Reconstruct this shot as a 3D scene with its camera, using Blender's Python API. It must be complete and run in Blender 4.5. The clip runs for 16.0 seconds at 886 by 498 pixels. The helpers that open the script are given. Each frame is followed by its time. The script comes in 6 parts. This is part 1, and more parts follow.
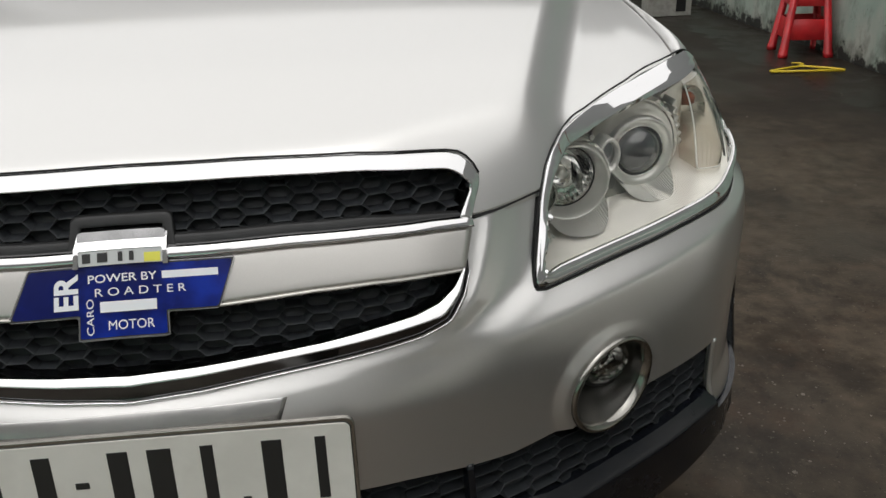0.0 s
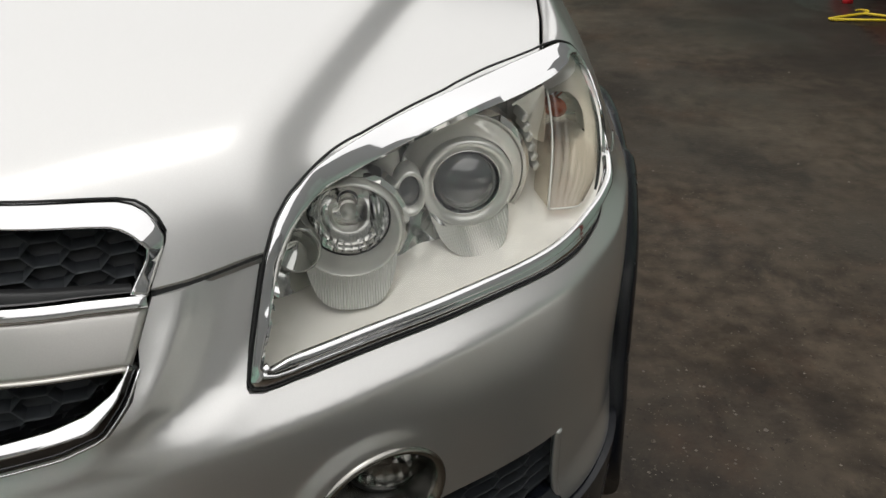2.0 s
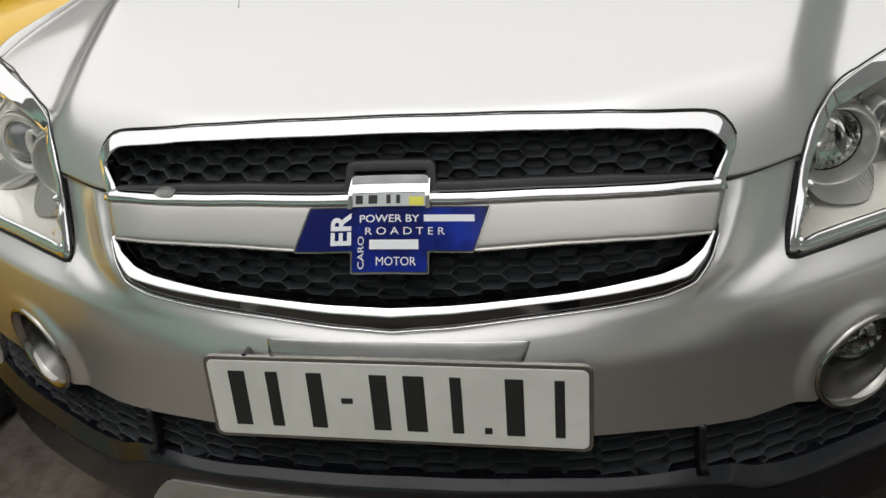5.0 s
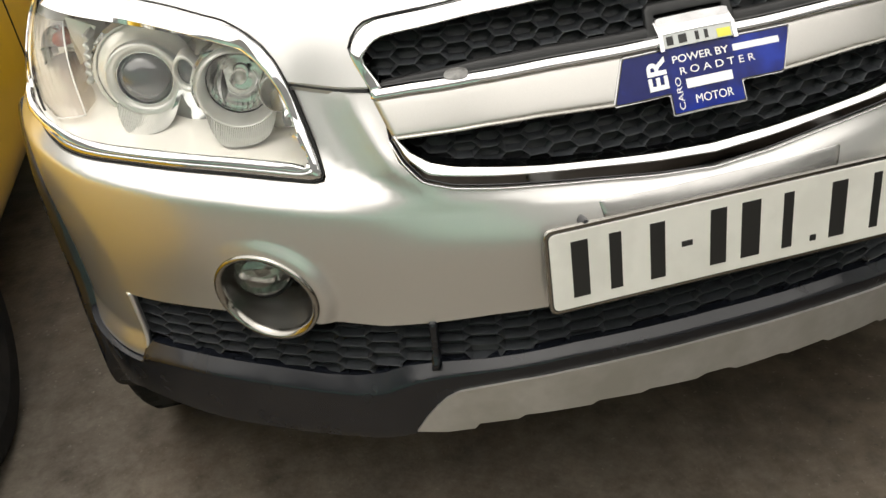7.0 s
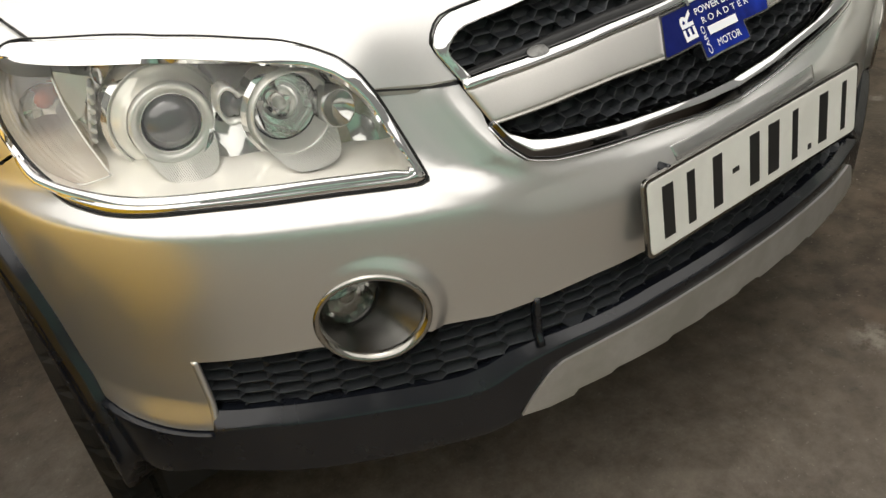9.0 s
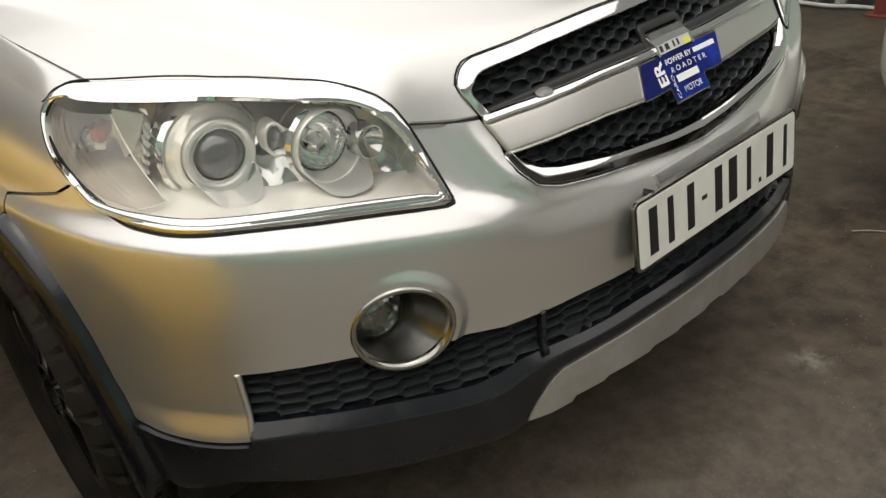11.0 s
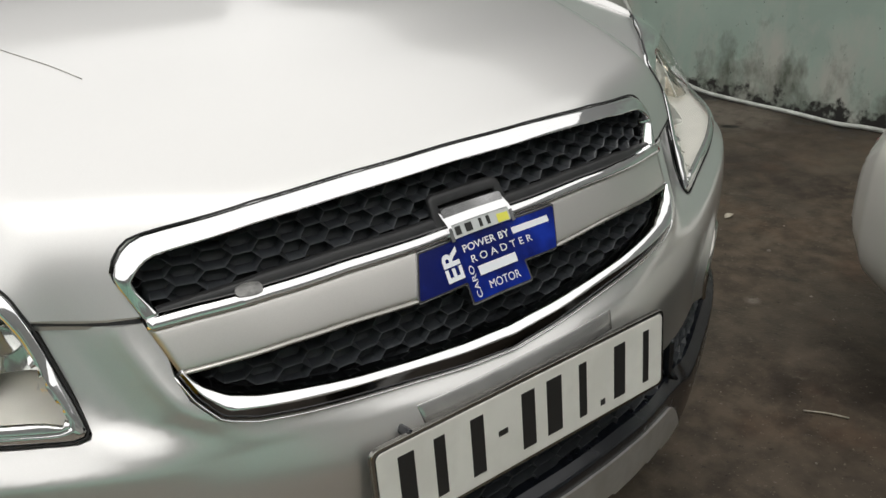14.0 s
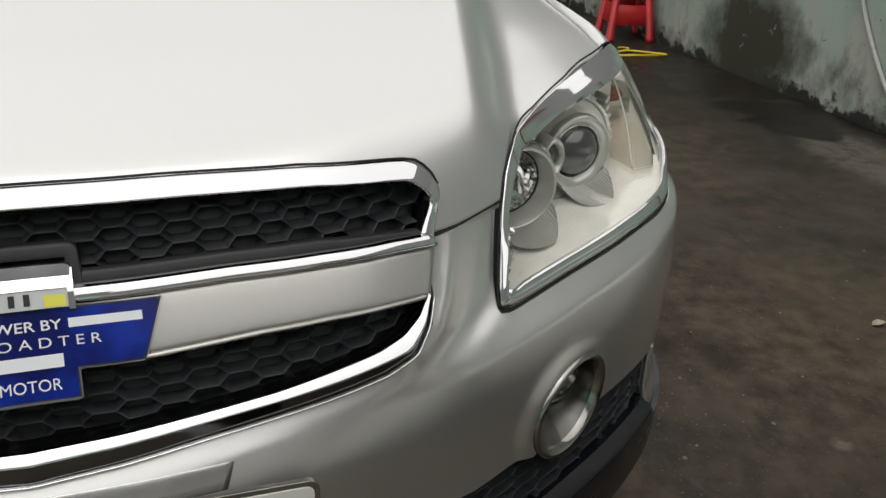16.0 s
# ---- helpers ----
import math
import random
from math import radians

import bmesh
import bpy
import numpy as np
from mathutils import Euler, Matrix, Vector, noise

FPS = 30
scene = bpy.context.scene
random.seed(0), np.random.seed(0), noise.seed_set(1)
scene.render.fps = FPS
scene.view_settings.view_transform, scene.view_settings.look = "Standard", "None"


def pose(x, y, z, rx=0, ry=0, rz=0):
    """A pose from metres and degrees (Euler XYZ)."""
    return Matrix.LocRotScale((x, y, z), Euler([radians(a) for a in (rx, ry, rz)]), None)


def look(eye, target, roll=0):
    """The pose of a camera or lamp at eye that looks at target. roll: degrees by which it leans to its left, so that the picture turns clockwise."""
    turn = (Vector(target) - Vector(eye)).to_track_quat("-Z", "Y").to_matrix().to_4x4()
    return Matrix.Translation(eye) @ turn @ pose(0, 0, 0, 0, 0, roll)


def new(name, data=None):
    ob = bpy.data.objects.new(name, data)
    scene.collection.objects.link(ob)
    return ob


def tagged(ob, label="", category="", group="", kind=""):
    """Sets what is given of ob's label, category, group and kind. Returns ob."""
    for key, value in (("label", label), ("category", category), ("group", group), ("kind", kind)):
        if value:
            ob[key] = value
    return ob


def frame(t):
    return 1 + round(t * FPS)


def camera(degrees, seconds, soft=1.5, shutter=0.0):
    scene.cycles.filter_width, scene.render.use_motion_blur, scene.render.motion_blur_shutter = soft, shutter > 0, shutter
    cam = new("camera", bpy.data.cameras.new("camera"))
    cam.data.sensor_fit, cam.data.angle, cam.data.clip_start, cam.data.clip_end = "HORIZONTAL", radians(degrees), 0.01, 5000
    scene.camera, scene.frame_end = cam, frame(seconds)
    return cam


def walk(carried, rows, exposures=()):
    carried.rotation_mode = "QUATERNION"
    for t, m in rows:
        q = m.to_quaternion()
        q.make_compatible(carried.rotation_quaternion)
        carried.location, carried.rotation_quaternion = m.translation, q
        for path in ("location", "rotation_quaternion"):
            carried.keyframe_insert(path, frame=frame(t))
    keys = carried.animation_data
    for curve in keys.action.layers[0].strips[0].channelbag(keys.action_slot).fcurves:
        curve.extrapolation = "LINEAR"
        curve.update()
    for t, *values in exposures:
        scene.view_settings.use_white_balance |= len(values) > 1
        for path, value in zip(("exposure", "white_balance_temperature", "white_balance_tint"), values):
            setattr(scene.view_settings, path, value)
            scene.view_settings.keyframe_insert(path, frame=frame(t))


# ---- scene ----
cam = camera(55.7, 16.0)
PATH = [
    (0, (0.278, -0.778, 1.274), (0.443, 1.038, 0.452), -2.2),
    (0.5, (0.346, -0.666, 1.276), (0.612, 1.092, 0.36), -1.4),
    (1, (0.525, -0.592, 1.281), (0.678, 1.163, 0.335), 0.2),
    (1.5, (0.63, -0.54, 1.29), (0.656, 1.214, 0.328), -0.3),
    (2, (0.651, -0.469, 1.278), (0.652, 1.275, 0.298), -1.3),
    (2.5, (0.654, -0.349, 1.298), (0.649, 1.369, 0.273), -1.6),
    (3, (0.641, -0.316, 1.287), (0.635, 1.412, 0.279), -2.8),
    (3.5, (0.647, -0.408, 1.291), (0.626, 1.323, 0.29), -3.3),
    (4, (0.625, -0.56, 1.309), (0.431, 1.181, 0.344), -5.9),
    (4.5, (0.49, -0.684, 1.298), (0.184, 1.086, 0.418), -6.0),
    (5, (0.24, -0.806, 1.305), (-0.106, 0.937, 0.388), -5.6),
    (5.2, (0.177, -0.816, 1.297), (-0.165, 0.939, 0.401), -5.4),
    (7.3, (-0.587, -0.8, 1.268), (-0.187, 0.804, 0.143), -8.6),
    (7.5, (-0.639, -0.777, 1.26), (-0.168, 0.801, 0.124), -9.0),
    (8, (-0.778, -0.675, 1.255), (-0.189, 0.86, 0.117), -10.7),
    (8.5, (-0.85, -0.634, 1.276), (-0.133, 0.851, 0.144), -11.1),
    (8.7, (-0.894, -0.624, 1.283), (-0.091, 0.821, 0.157), -10.6),
    (10.8, (-1.168, -0.648, 1.313), (-0.028, 0.669, 0.328), -6.4),
    (11, (-1.172, -0.644, 1.313), (-0.033, 0.677, 0.333), -6.4),
    (11.5, (-1.152, -0.648, 1.318), (-0.028, 0.697, 0.355), -6.1),
    (12, (-1.073, -0.687, 1.325), (0.004, 0.714, 0.388), -4.6),
    (12.5, (-0.955, -0.728, 1.301), (0.068, 0.735, 0.4), -3.8),
    (13, (-0.862, -0.726, 1.284), (0.173, 0.731, 0.386), -4.1),
    (13.5, (-0.74, -0.66, 1.287), (0.387, 0.727, 0.389), -2.9),
    (14, (-0.613, -0.608, 1.308), (0.509, 0.808, 0.45), -1.6),
    (14.5, (-0.411, -0.719, 1.316), (0.518, 0.866, 0.525), -1.2),
    (15, (-0.214, -0.729, 1.296), (0.658, 0.893, 0.514), -0.5),
    (15.5, (0.002, -0.636, 1.274), (0.877, 0.964, 0.452), 2.6),
    (16, (0.151, -0.617, 1.267), (0.729, 1.088, 0.395), 1.8),
]
EXPOSURE = [(0, -0.04, 6500, 10), (2, 0.02, 6500, 10), (3, -0.07, 6500, 10), (3.6, -0.17, 6500, 10), (4.4, -0.03, 6500, 10), (5.2, -0.05, 6500, 10), (7.3, 0.84, 6950, 10), (8.0, 0.88, 6950, 10), (8.7, 0.57, 6900, 10), (10.8, 0.36, 6850, 10), (12, 0.0, 6650, 10), (12.6, -0.05, 6620, 10), (13.5, 0.2, 6570, 9.8), (14.2, 0.05, 6550, 9.5), (15.0, -0.08, 6550, 10), (15.5, -0.08, 6550, 10), (16, -0.05, 6550, 10)]
walk(cam, [(t, look(eye, target, roll)) for t, eye, target, roll in PATH], EXPOSURE)

# ---- world and light: overcast daylight over an open yard ----
world = bpy.data.worlds.new("overcast_sky")
scene.world = world
world.use_nodes = True
wt = world.node_tree
sky = wt.nodes.new("ShaderNodeTexSky")
sky.sky_type, sky.sun_disc = "NISHITA", False
sky.sun_elevation, sky.sun_rotation = radians(80), radians(238)
sky.air_density, sky.dust_density, sky.ozone_density = 1.2, 4.0, 1.0
grey = wt.nodes.new("ShaderNodeHueSaturation")
grey.inputs["Saturation"].default_value = 0.12
wt.links.new(sky.outputs["Color"], grey.inputs["Color"])
cloud = wt.nodes.new("ShaderNodeMix")      # an even cloud layer over most of the sky
cloud.data_type = "RGBA"
cloud.inputs["Factor"].default_value = 0.6
cloud.inputs["B"].default_value = (4.5, 4.45, 4.35, 1)
wt.links.new(grey.outputs["Color"], cloud.inputs["A"])
wt.links.new(cloud.outputs["Result"], wt.nodes["Background"].inputs["Color"])
wt.nodes["Background"].inputs["Strength"].default_value = 0.225

sun = new("sun", bpy.data.lights.new("sun", "SUN"))
sun.data.energy, sun.data.angle, sun.data.color = 0.95, radians(165), (1.0, 0.96, 0.9)
sun.matrix_world = look((-1.5, -0.6, 6.5), (0, 0, 0))

# ---- materials ----
def mat(name, color, rough=0.5, metal=0.0, vary=0.0, scale=30.0, bump=0.0, bump_scale=200.0, coat=0.0, coat_rough=0.03, rough_vary=0.0,
        spec=0.5, second=None, second_scale=4.0):
    """A surface with two scales of colour and gloss variation and a fine relief."""
    m = bpy.data.materials.new(name)
    m.use_nodes = True
    nt = m.node_tree
    b = nt.nodes["Principled BSDF"]
    b.inputs["Metallic"].default_value = metal
    b.inputs["Specular IOR Level"].default_value = spec
    b.inputs["Coat Weight"].default_value, b.inputs["Coat Roughness"].default_value = coat, coat_rough
    co = nt.nodes.new("ShaderNodeTexCoord").outputs["Object"]

    def noise_at(s, detail=6):
        n = nt.nodes.new("ShaderNodeTexNoise")
        n.inputs["Scale"].default_value, n.inputs["Detail"].default_value = s, detail
        nt.links.new(co, n.inputs["Vector"])
        return n.outputs["Fac"]

    def ramp(fac, a, z, lo=0.35, hi=0.65):
        r = nt.nodes.new("ShaderNodeValToRGB")
        r.color_ramp.elements[0].position, r.color_ramp.elements[1].position = lo, hi
        r.color_ramp.elements[0].color, r.color_ramp.elements[1].color = (*a, 1), (*z, 1)
        nt.links.new(fac, r.inputs["Fac"])
        return r.outputs["Color"]

    dark = tuple(c * (1 - vary) for c in color)
    lite = tuple(min(1, c * (1 + vary)) for c in color)
    if vary or second:
        col = ramp(noise_at(scale), dark, lite)
        if second:
            mix = nt.nodes.new("ShaderNodeMix")
            mix.data_type = "RGBA"
            nt.links.new(ramp(noise_at(second_scale, 8), (0, 0, 0), (1, 1, 1), 0.45, 0.62), mix.inputs["Factor"])
            nt.links.new(col, mix.inputs["A"])
            mix.inputs["B"].default_value = (*second, 1)
            col = mix.outputs["Result"]
        nt.links.new(col, b.inputs["Base Color"])
    else:
        b.inputs["Base Color"].default_value = (*color, 1)
    if rough_vary:
        r = ramp(noise_at(second_scale * 1.7, 8), (rough - rough_vary,) * 3, (rough + rough_vary,) * 3)
        nt.links.new(r, b.inputs["Roughness"])
    else:
        b.inputs["Roughness"].default_value = rough
    if bump:
        bn = nt.nodes.new("ShaderNodeBump")
        bn.inputs["Strength"].default_value, bn.inputs["Distance"].default_value = bump, 0.002
        nt.links.new(noise_at(bump_scale), bn.inputs["Height"])
        nt.links.new(bn.outputs["Normal"], b.inputs["Normal"])
    return m


def clear_mat(name, tint=(1, 1, 1), gloss=0.02, sheen=0.075):
    """Thin clear plastic or glass: see-through, with a faint gloss."""
    m = bpy.data.materials.new(name)
    m.use_nodes = True
    nt = m.node_tree
    nt.nodes.remove(nt.nodes["Principled BSDF"])
    tr, gl, mx = (nt.nodes.new(n) for n in ("ShaderNodeBsdfTransparent", "ShaderNodeBsdfGlossy", "ShaderNodeMixShader"))
    tr.inputs["Color"].default_value = (*tint, 1)
    gl.inputs["Roughness"].default_value = gloss
    lw, steep, gain = (nt.nodes.new(n) for n in ("ShaderNodeLayerWeight", "ShaderNodeMath", "ShaderNodeMath"))
    lw.inputs["Blend"].default_value = 0.5
    steep.operation, steep.inputs[1].default_value = "POWER", 4.5
    gain.operation, gain.inputs[1].default_value, gain.inputs[2].default_value = "MULTIPLY_ADD", 0.75, sheen
    nt.links.new(lw.outputs["Facing"], steep.inputs[0])
    nt.links.new(steep.outputs["Value"], gain.inputs[0])
    nt.links.new(gain.outputs["Value"], mx.inputs["Fac"])
    nt.links.new(tr.outputs["BSDF"], mx.inputs[1])
    nt.links.new(gl.outputs["BSDF"], mx.inputs[2])
    nt.links.new(mx.outputs["Shader"], nt.nodes["Material Output"].inputs["Surface"])
    return m


SILVER = mat("silver_paint", (0.63, 0.625, 0.612), 0.31, 0.83, vary=0.03, scale=1400, coat=1.0, coat_rough=0.11)
CHROME = mat("chrome", (0.76, 0.76, 0.765), 0.045, 1.0, rough_vary=0.02, second_scale=40)
SATIN = mat("satin_silver", (0.60, 0.585, 0.56), 0.33, 0.8, vary=0.02, scale=700, bump=0.02, bump_scale=900)
DULL_CHROME = mat("dull_chrome", (0.34, 0.33, 0.305), 0.17, 1.0, vary=0.06, scale=60, rough_vary=0.06, second_scale=30)
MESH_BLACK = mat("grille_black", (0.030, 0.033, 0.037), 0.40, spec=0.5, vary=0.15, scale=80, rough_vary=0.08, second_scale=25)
# darker and paler blacks that carry the grille cells' shade and caught light
MESH_DEEP = mat("grille_floor_shade", (0.024, 0.0265, 0.030), 0.50, spec=0.3, vary=0.2, scale=60)
MESH_EDGE = mat("grille_edge_light", (0.062, 0.066, 0.070), 0.38, spec=0.5, vary=0.2, scale=60)
TRIM_BLACK = mat("trim_black", (0.006, 0.0072, 0.0105), 0.22, vary=0.15, scale=60, bump=0.02, bump_scale=900, rough_vary=0.07, second_scale=12, second=(0.008, 0.0092, 0.0125), spec=0.5)
SILL = mat("dusty_sill", (0.012, 0.0125, 0.0135), 0.5, vary=0.3, scale=50, second=(0.014, 0.0143, 0.0147), second_scale=32)
BADGE_RIM = mat("badge_rim", (0.48, 0.48, 0.485), 0.16, 1.0, vary=0.1, scale=40)
GLUE = mat("dried_glue", (0.20, 0.198, 0.19), 0.35, vary=0.35, scale=120, bump=0.3, bump_scale=300, second=(0.09, 0.089, 0.086), second_scale=60)
SEAL = mat("seal_black", (0.008, 0.008, 0.008), 0.8)
RUBBER = mat("tyre_rubber", (0.009, 0.0088, 0.0086), 0.8, vary=0.25, scale=40, bump=0.3, bump_scale=400, second=(0.019, 0.017, 0.015), second_scale=9, spec=0.25)
RIM = mat("dark_rim", (0.022, 0.022, 0.024), 0.3, 0.2, vary=0.1, scale=50, second=(0.035, 0.032, 0.028), second_scale=12)
SKID = mat("skid_silver", (0.50, 0.49, 0.47), 0.38, 0.65, vary=0.05, scale=50, bump=0.05, bump_scale=400, second=(0.42, 0.41, 0.38), second_scale=9)
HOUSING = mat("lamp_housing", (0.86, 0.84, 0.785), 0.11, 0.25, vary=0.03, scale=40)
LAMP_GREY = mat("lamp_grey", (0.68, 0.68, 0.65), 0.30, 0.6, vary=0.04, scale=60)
# chrome of the lower grille bevel, its dark reflection put into the colour
BEVEL_DARK = mat("bevel_dark_chrome", (0.13, 0.13, 0.135), 0.10, 1.0, vary=0.05, scale=40)
FOG_BOWL = mat("fog_bowl", (0.165, 0.162, 0.152), 0.25, 0.95, vary=0.08, scale=60)
RIBBED = mat("ribbed_grey", (0.80, 0.80, 0.77), 0.28, 0.7)
STRIP = mat("grey_strip", (0.47, 0.465, 0.455), 0.22, 0.85, vary=0.05, scale=40)
IND_GLASS = clear_mat("smoky_cover", (0.71, 0.67, 0.61), 0.10, 0.10)
MIRROR = mat("reflector", (0.86, 0.86, 0.85), 0.08, 1.0)
AMBER = mat("amber_bulb", (0.42, 0.09, 0.03), 0.2, spec=0.6)
GLASS = clear_mat("clear_cover", (0.97, 0.97, 0.955), 0.04, 0.026)
LAMP_CHROME = mat("lamp_chrome", (0.50, 0.51, 0.50), 0.12, 1.0, vary=0.05, scale=30)
PROJ_GLASS = mat("projector_glass", (0.05, 0.055, 0.06), 0.03, 0.0, spec=0.9, coat=1.0, coat_rough=0.01)
FOG_GLASS = clear_mat("fog_glass", (0.55, 0.55, 0.53), 0.02, 0.20)
PLATE = mat("plate_white", (0.78, 0.77, 0.72), 0.35, vary=0.02, scale=30, second=(0.72, 0.71, 0.66), second_scale=14)
INK = mat("plate_black", (0.018, 0.018, 0.018), 0.4)
# brighter blotches in the sticker's blue stand in for reflections on its gloss
BLUE = mat("sticker_blue", (0.003, 0.008, 0.10), 0.2, vary=0.1, scale=30, spec=0.25, coat=0.08, coat_rough=0.03, second=(0.006, 0.03, 0.33), second_scale=10)
WHITE_INK = mat("sticker_white", (0.80, 0.82, 0.86), 0.3)
GREY_INK = mat("sticker_grey", (0.55, 0.57, 0.57), 0.3)
YELLOW_INK = mat("sticker_yellow", (0.75, 0.72, 0.10), 0.3)
RED_PLASTIC = mat("red_plastic", (0.55, 0.02, 0.025), 0.35, vary=0.06, scale=20, second=(0.40, 0.015, 0.02), second_scale=6)
YELLOW_PLASTIC = mat("yellow_plastic", (0.75, 0.55, 0.03), 0.4, vary=0.05, scale=30)
YELLOW_PAINT = mat("yellow_paint", (0.92, 0.56, 0.035), 0.3, 0.0, vary=0.03, scale=8, coat=0.8, coat_rough=0.05)
WHITE_PAINT = mat("white_paint", (0.52, 0.51, 0.47), 0.25, 0.0, vary=0.03, scale=6, coat=0.6, coat_rough=0.06)
DARK_GLASS = mat("dark_glass", (0.015, 0.017, 0.018), 0.05, 0.0, spec=0.7)
HOSE = mat("hose_white", (0.46, 0.47, 0.44), 0.45, vary=0.08, scale=20, second=(0.33, 0.34, 0.31), second_scale=8)
RUST_RED = mat("red_oxide", (0.16, 0.035, 0.025), 0.55, vary=0.2, scale=15, bump=0.2, bump_scale=60)
DIRT = mat("dry_dirt", (0.36, 0.345, 0.32), 0.85, vary=0.3, scale=90)
BLOCK_GREY = mat("concrete_block", (0.34, 0.33, 0.30), 0.85, vary=0.15, scale=25, bump=0.4, bump_scale=120)
LEAF = mat("dry_leaf", (0.33, 0.30, 0.24), 0.7, vary=0.2, scale=60)

# ---- building helpers ----
from mathutils.geometry import delaunay_2d_cdt


def part(name, bm, material, parent=None, label="", smooth=True):
    """Links a bmesh as one mesh object under a thing or a part."""
    me = bpy.data.meshes.new(name)
    bm.to_mesh(me)
    bm.free()
    if smooth:
        me.shade_smooth()
    me.materials.append(material)
    ob = new(name, me)
    ob.parent = parent
    return tagged(ob, label)


def mesh(name, verts, faces, material, parent=None, label="", smooth=True):
    me = bpy.data.meshes.new(name)
    me.from_pydata([tuple(float(c) for c in v) for v in verts], [], faces)
    me.validate()
    if smooth:
        me.shade_smooth()
    me.materials.append(material)
    ob = new(name, me)
    ob.parent = parent
    return tagged(ob, label)


def empty(name, place=(0, 0, 0), parent=None, label="", category="", group=""):
    ob = new(name)
    ob.empty_display_size = 0.1
    ob.location = place
    ob.parent = parent
    return tagged(ob, label, category, group)


def resample(pts, step, closed=True):
    p = np.array(pts, float)
    if closed:
        p = np.vstack([p, p[:1]])
    out = []
    for a, b in zip(p[:-1], p[1:]):
        n = max(1, int(round(np.linalg.norm(b - a) / step)))
        out.append(a + (b - a) * (np.arange(n) / n)[:, None])
    out = np.concatenate(out)
    return out if closed else np.vstack([out, p[-1:]])


def even(pts, n, closed=False):
    p = np.array(pts, float)
    if closed:
        p = np.vstack([p, p[:1]])
    L = np.r_[0, np.cumsum(np.linalg.norm(np.diff(p, axis=0), axis=1))]
    t = np.linspace(0, L[-1], n, endpoint=not closed)
    return np.stack([np.interp(t, L, p[:, i]) for i in range(p.shape[1])], 1)


def rounded(pts, times=2, closed=True, cut=0.25):
    """Corner cutting: rounds a polyline."""
    p = np.array(pts, float)
    for _ in range(times):
        q = np.roll(p, -1, 0) if closed else p[1:]
        a = p if closed else p[:-1]
        r = np.stack([a * (1 - cut) + q * cut, a * cut + q * (1 - cut)], 1).reshape(-1, p.shape[1])
        p = r if closed else np.vstack([p[:1], r, p[-1:]])
    return p


def offset_loop(pts, d):
    """A closed outline moved outwards by d."""
    p = np.array(pts, float)
    t = np.roll(p, -1, 0) - np.roll(p, 1, 0)
    n = np.stack([t[:, 1], -t[:, 0]], 1) / np.maximum(np.linalg.norm(t, axis=1), 1e-9)[:, None]
    area = np.sum(p[:, 0] * np.roll(p[:, 1], -1) - np.roll(p[:, 0], -1) * p[:, 1])
    return p + n * np.reshape(d, (-1, 1)) * (1 if area > 0 else -1)


def nearest(a, line):
    """For each point of a, the closest point on a closed line."""
    l = even(line, 1600, True)
    return np.array([l[np.argmin(((l - p) ** 2).sum(1))] for p in a])


def inside(q, poly):
    x, y = q[:, 0], q[:, 1]
    c = np.zeros(len(q), bool)
    for (x1, y1), (x2, y2) in zip(poly, np.roll(poly, -1, 0)):
        if y1 != y2:
            c ^= ((y1 > y) != (y2 > y)) & (x < (x2 - x1) * (y - y1) / (y2 - y1) + x1)
    return c


def fill(outer, holes, step, lines=()):
    """Triangles that fill a flat outline with holes: (points, faces, loops)."""
    loops = [resample(p, step) for p in (outer, *holes)]
    lo, hi = loops[0].min(0), loops[0].max(0)
    gx, gy = np.meshgrid(np.arange(lo[0], hi[0], step), np.arange(lo[1], hi[1], step * 0.87))
    gx = gx + (np.arange(gx.shape[0]) % 2)[:, None] * step * 0.5
    grid = np.stack([gx.ravel(), gy.ravel()], 1)
    keep = inside(grid, loops[0])
    for h in loops[1:]:
        keep &= ~inside(grid, h)
    grid = grid[keep]
    edge = np.concatenate(loops)
    near = np.array([np.min(((edge - g) ** 2).sum(1)) for g in grid]) if len(grid) else np.zeros(0)
    grid = grid[near > (0.55 * step) ** 2] if len(grid) else grid
    runs = []
    for l in lines:
        l = resample(l, step, False)
        ok = inside(l, loops[0])
        for h in loops[1:]:
            ok &= ~inside(l, h)
        near = np.array([np.min(((edge - g) ** 2).sum(1)) for g in l])
        l = l[ok & (near > (0.3 * step) ** 2)]
        if len(l) > 1 and len(grid):
            away = np.array([np.min(((l - g) ** 2).sum(1)) for g in grid])
            grid = grid[away > (0.45 * step) ** 2]
        runs.append(l)
    verts = np.concatenate([edge, grid, *runs]) if len(grid) else edge
    edges, k = [], 0
    for l in loops:
        n = len(l)
        edges += [(k + i, k + (i + 1) % n) for i in range(n)]
        k += n
    v, _, f, *_ = delaunay_2d_cdt([Vector(p) for p in verts], edges, [], 0, 1e-7)
    v = np.array([tuple(p) for p in v])
    mid = np.array([v[list(t)].mean(0) for t in f])
    ok = inside(mid, loops[0])
    for h in loops[1:]:
        ok &= ~inside(mid, h)
    return v, [t for t, o in zip(f, ok) if o], loops


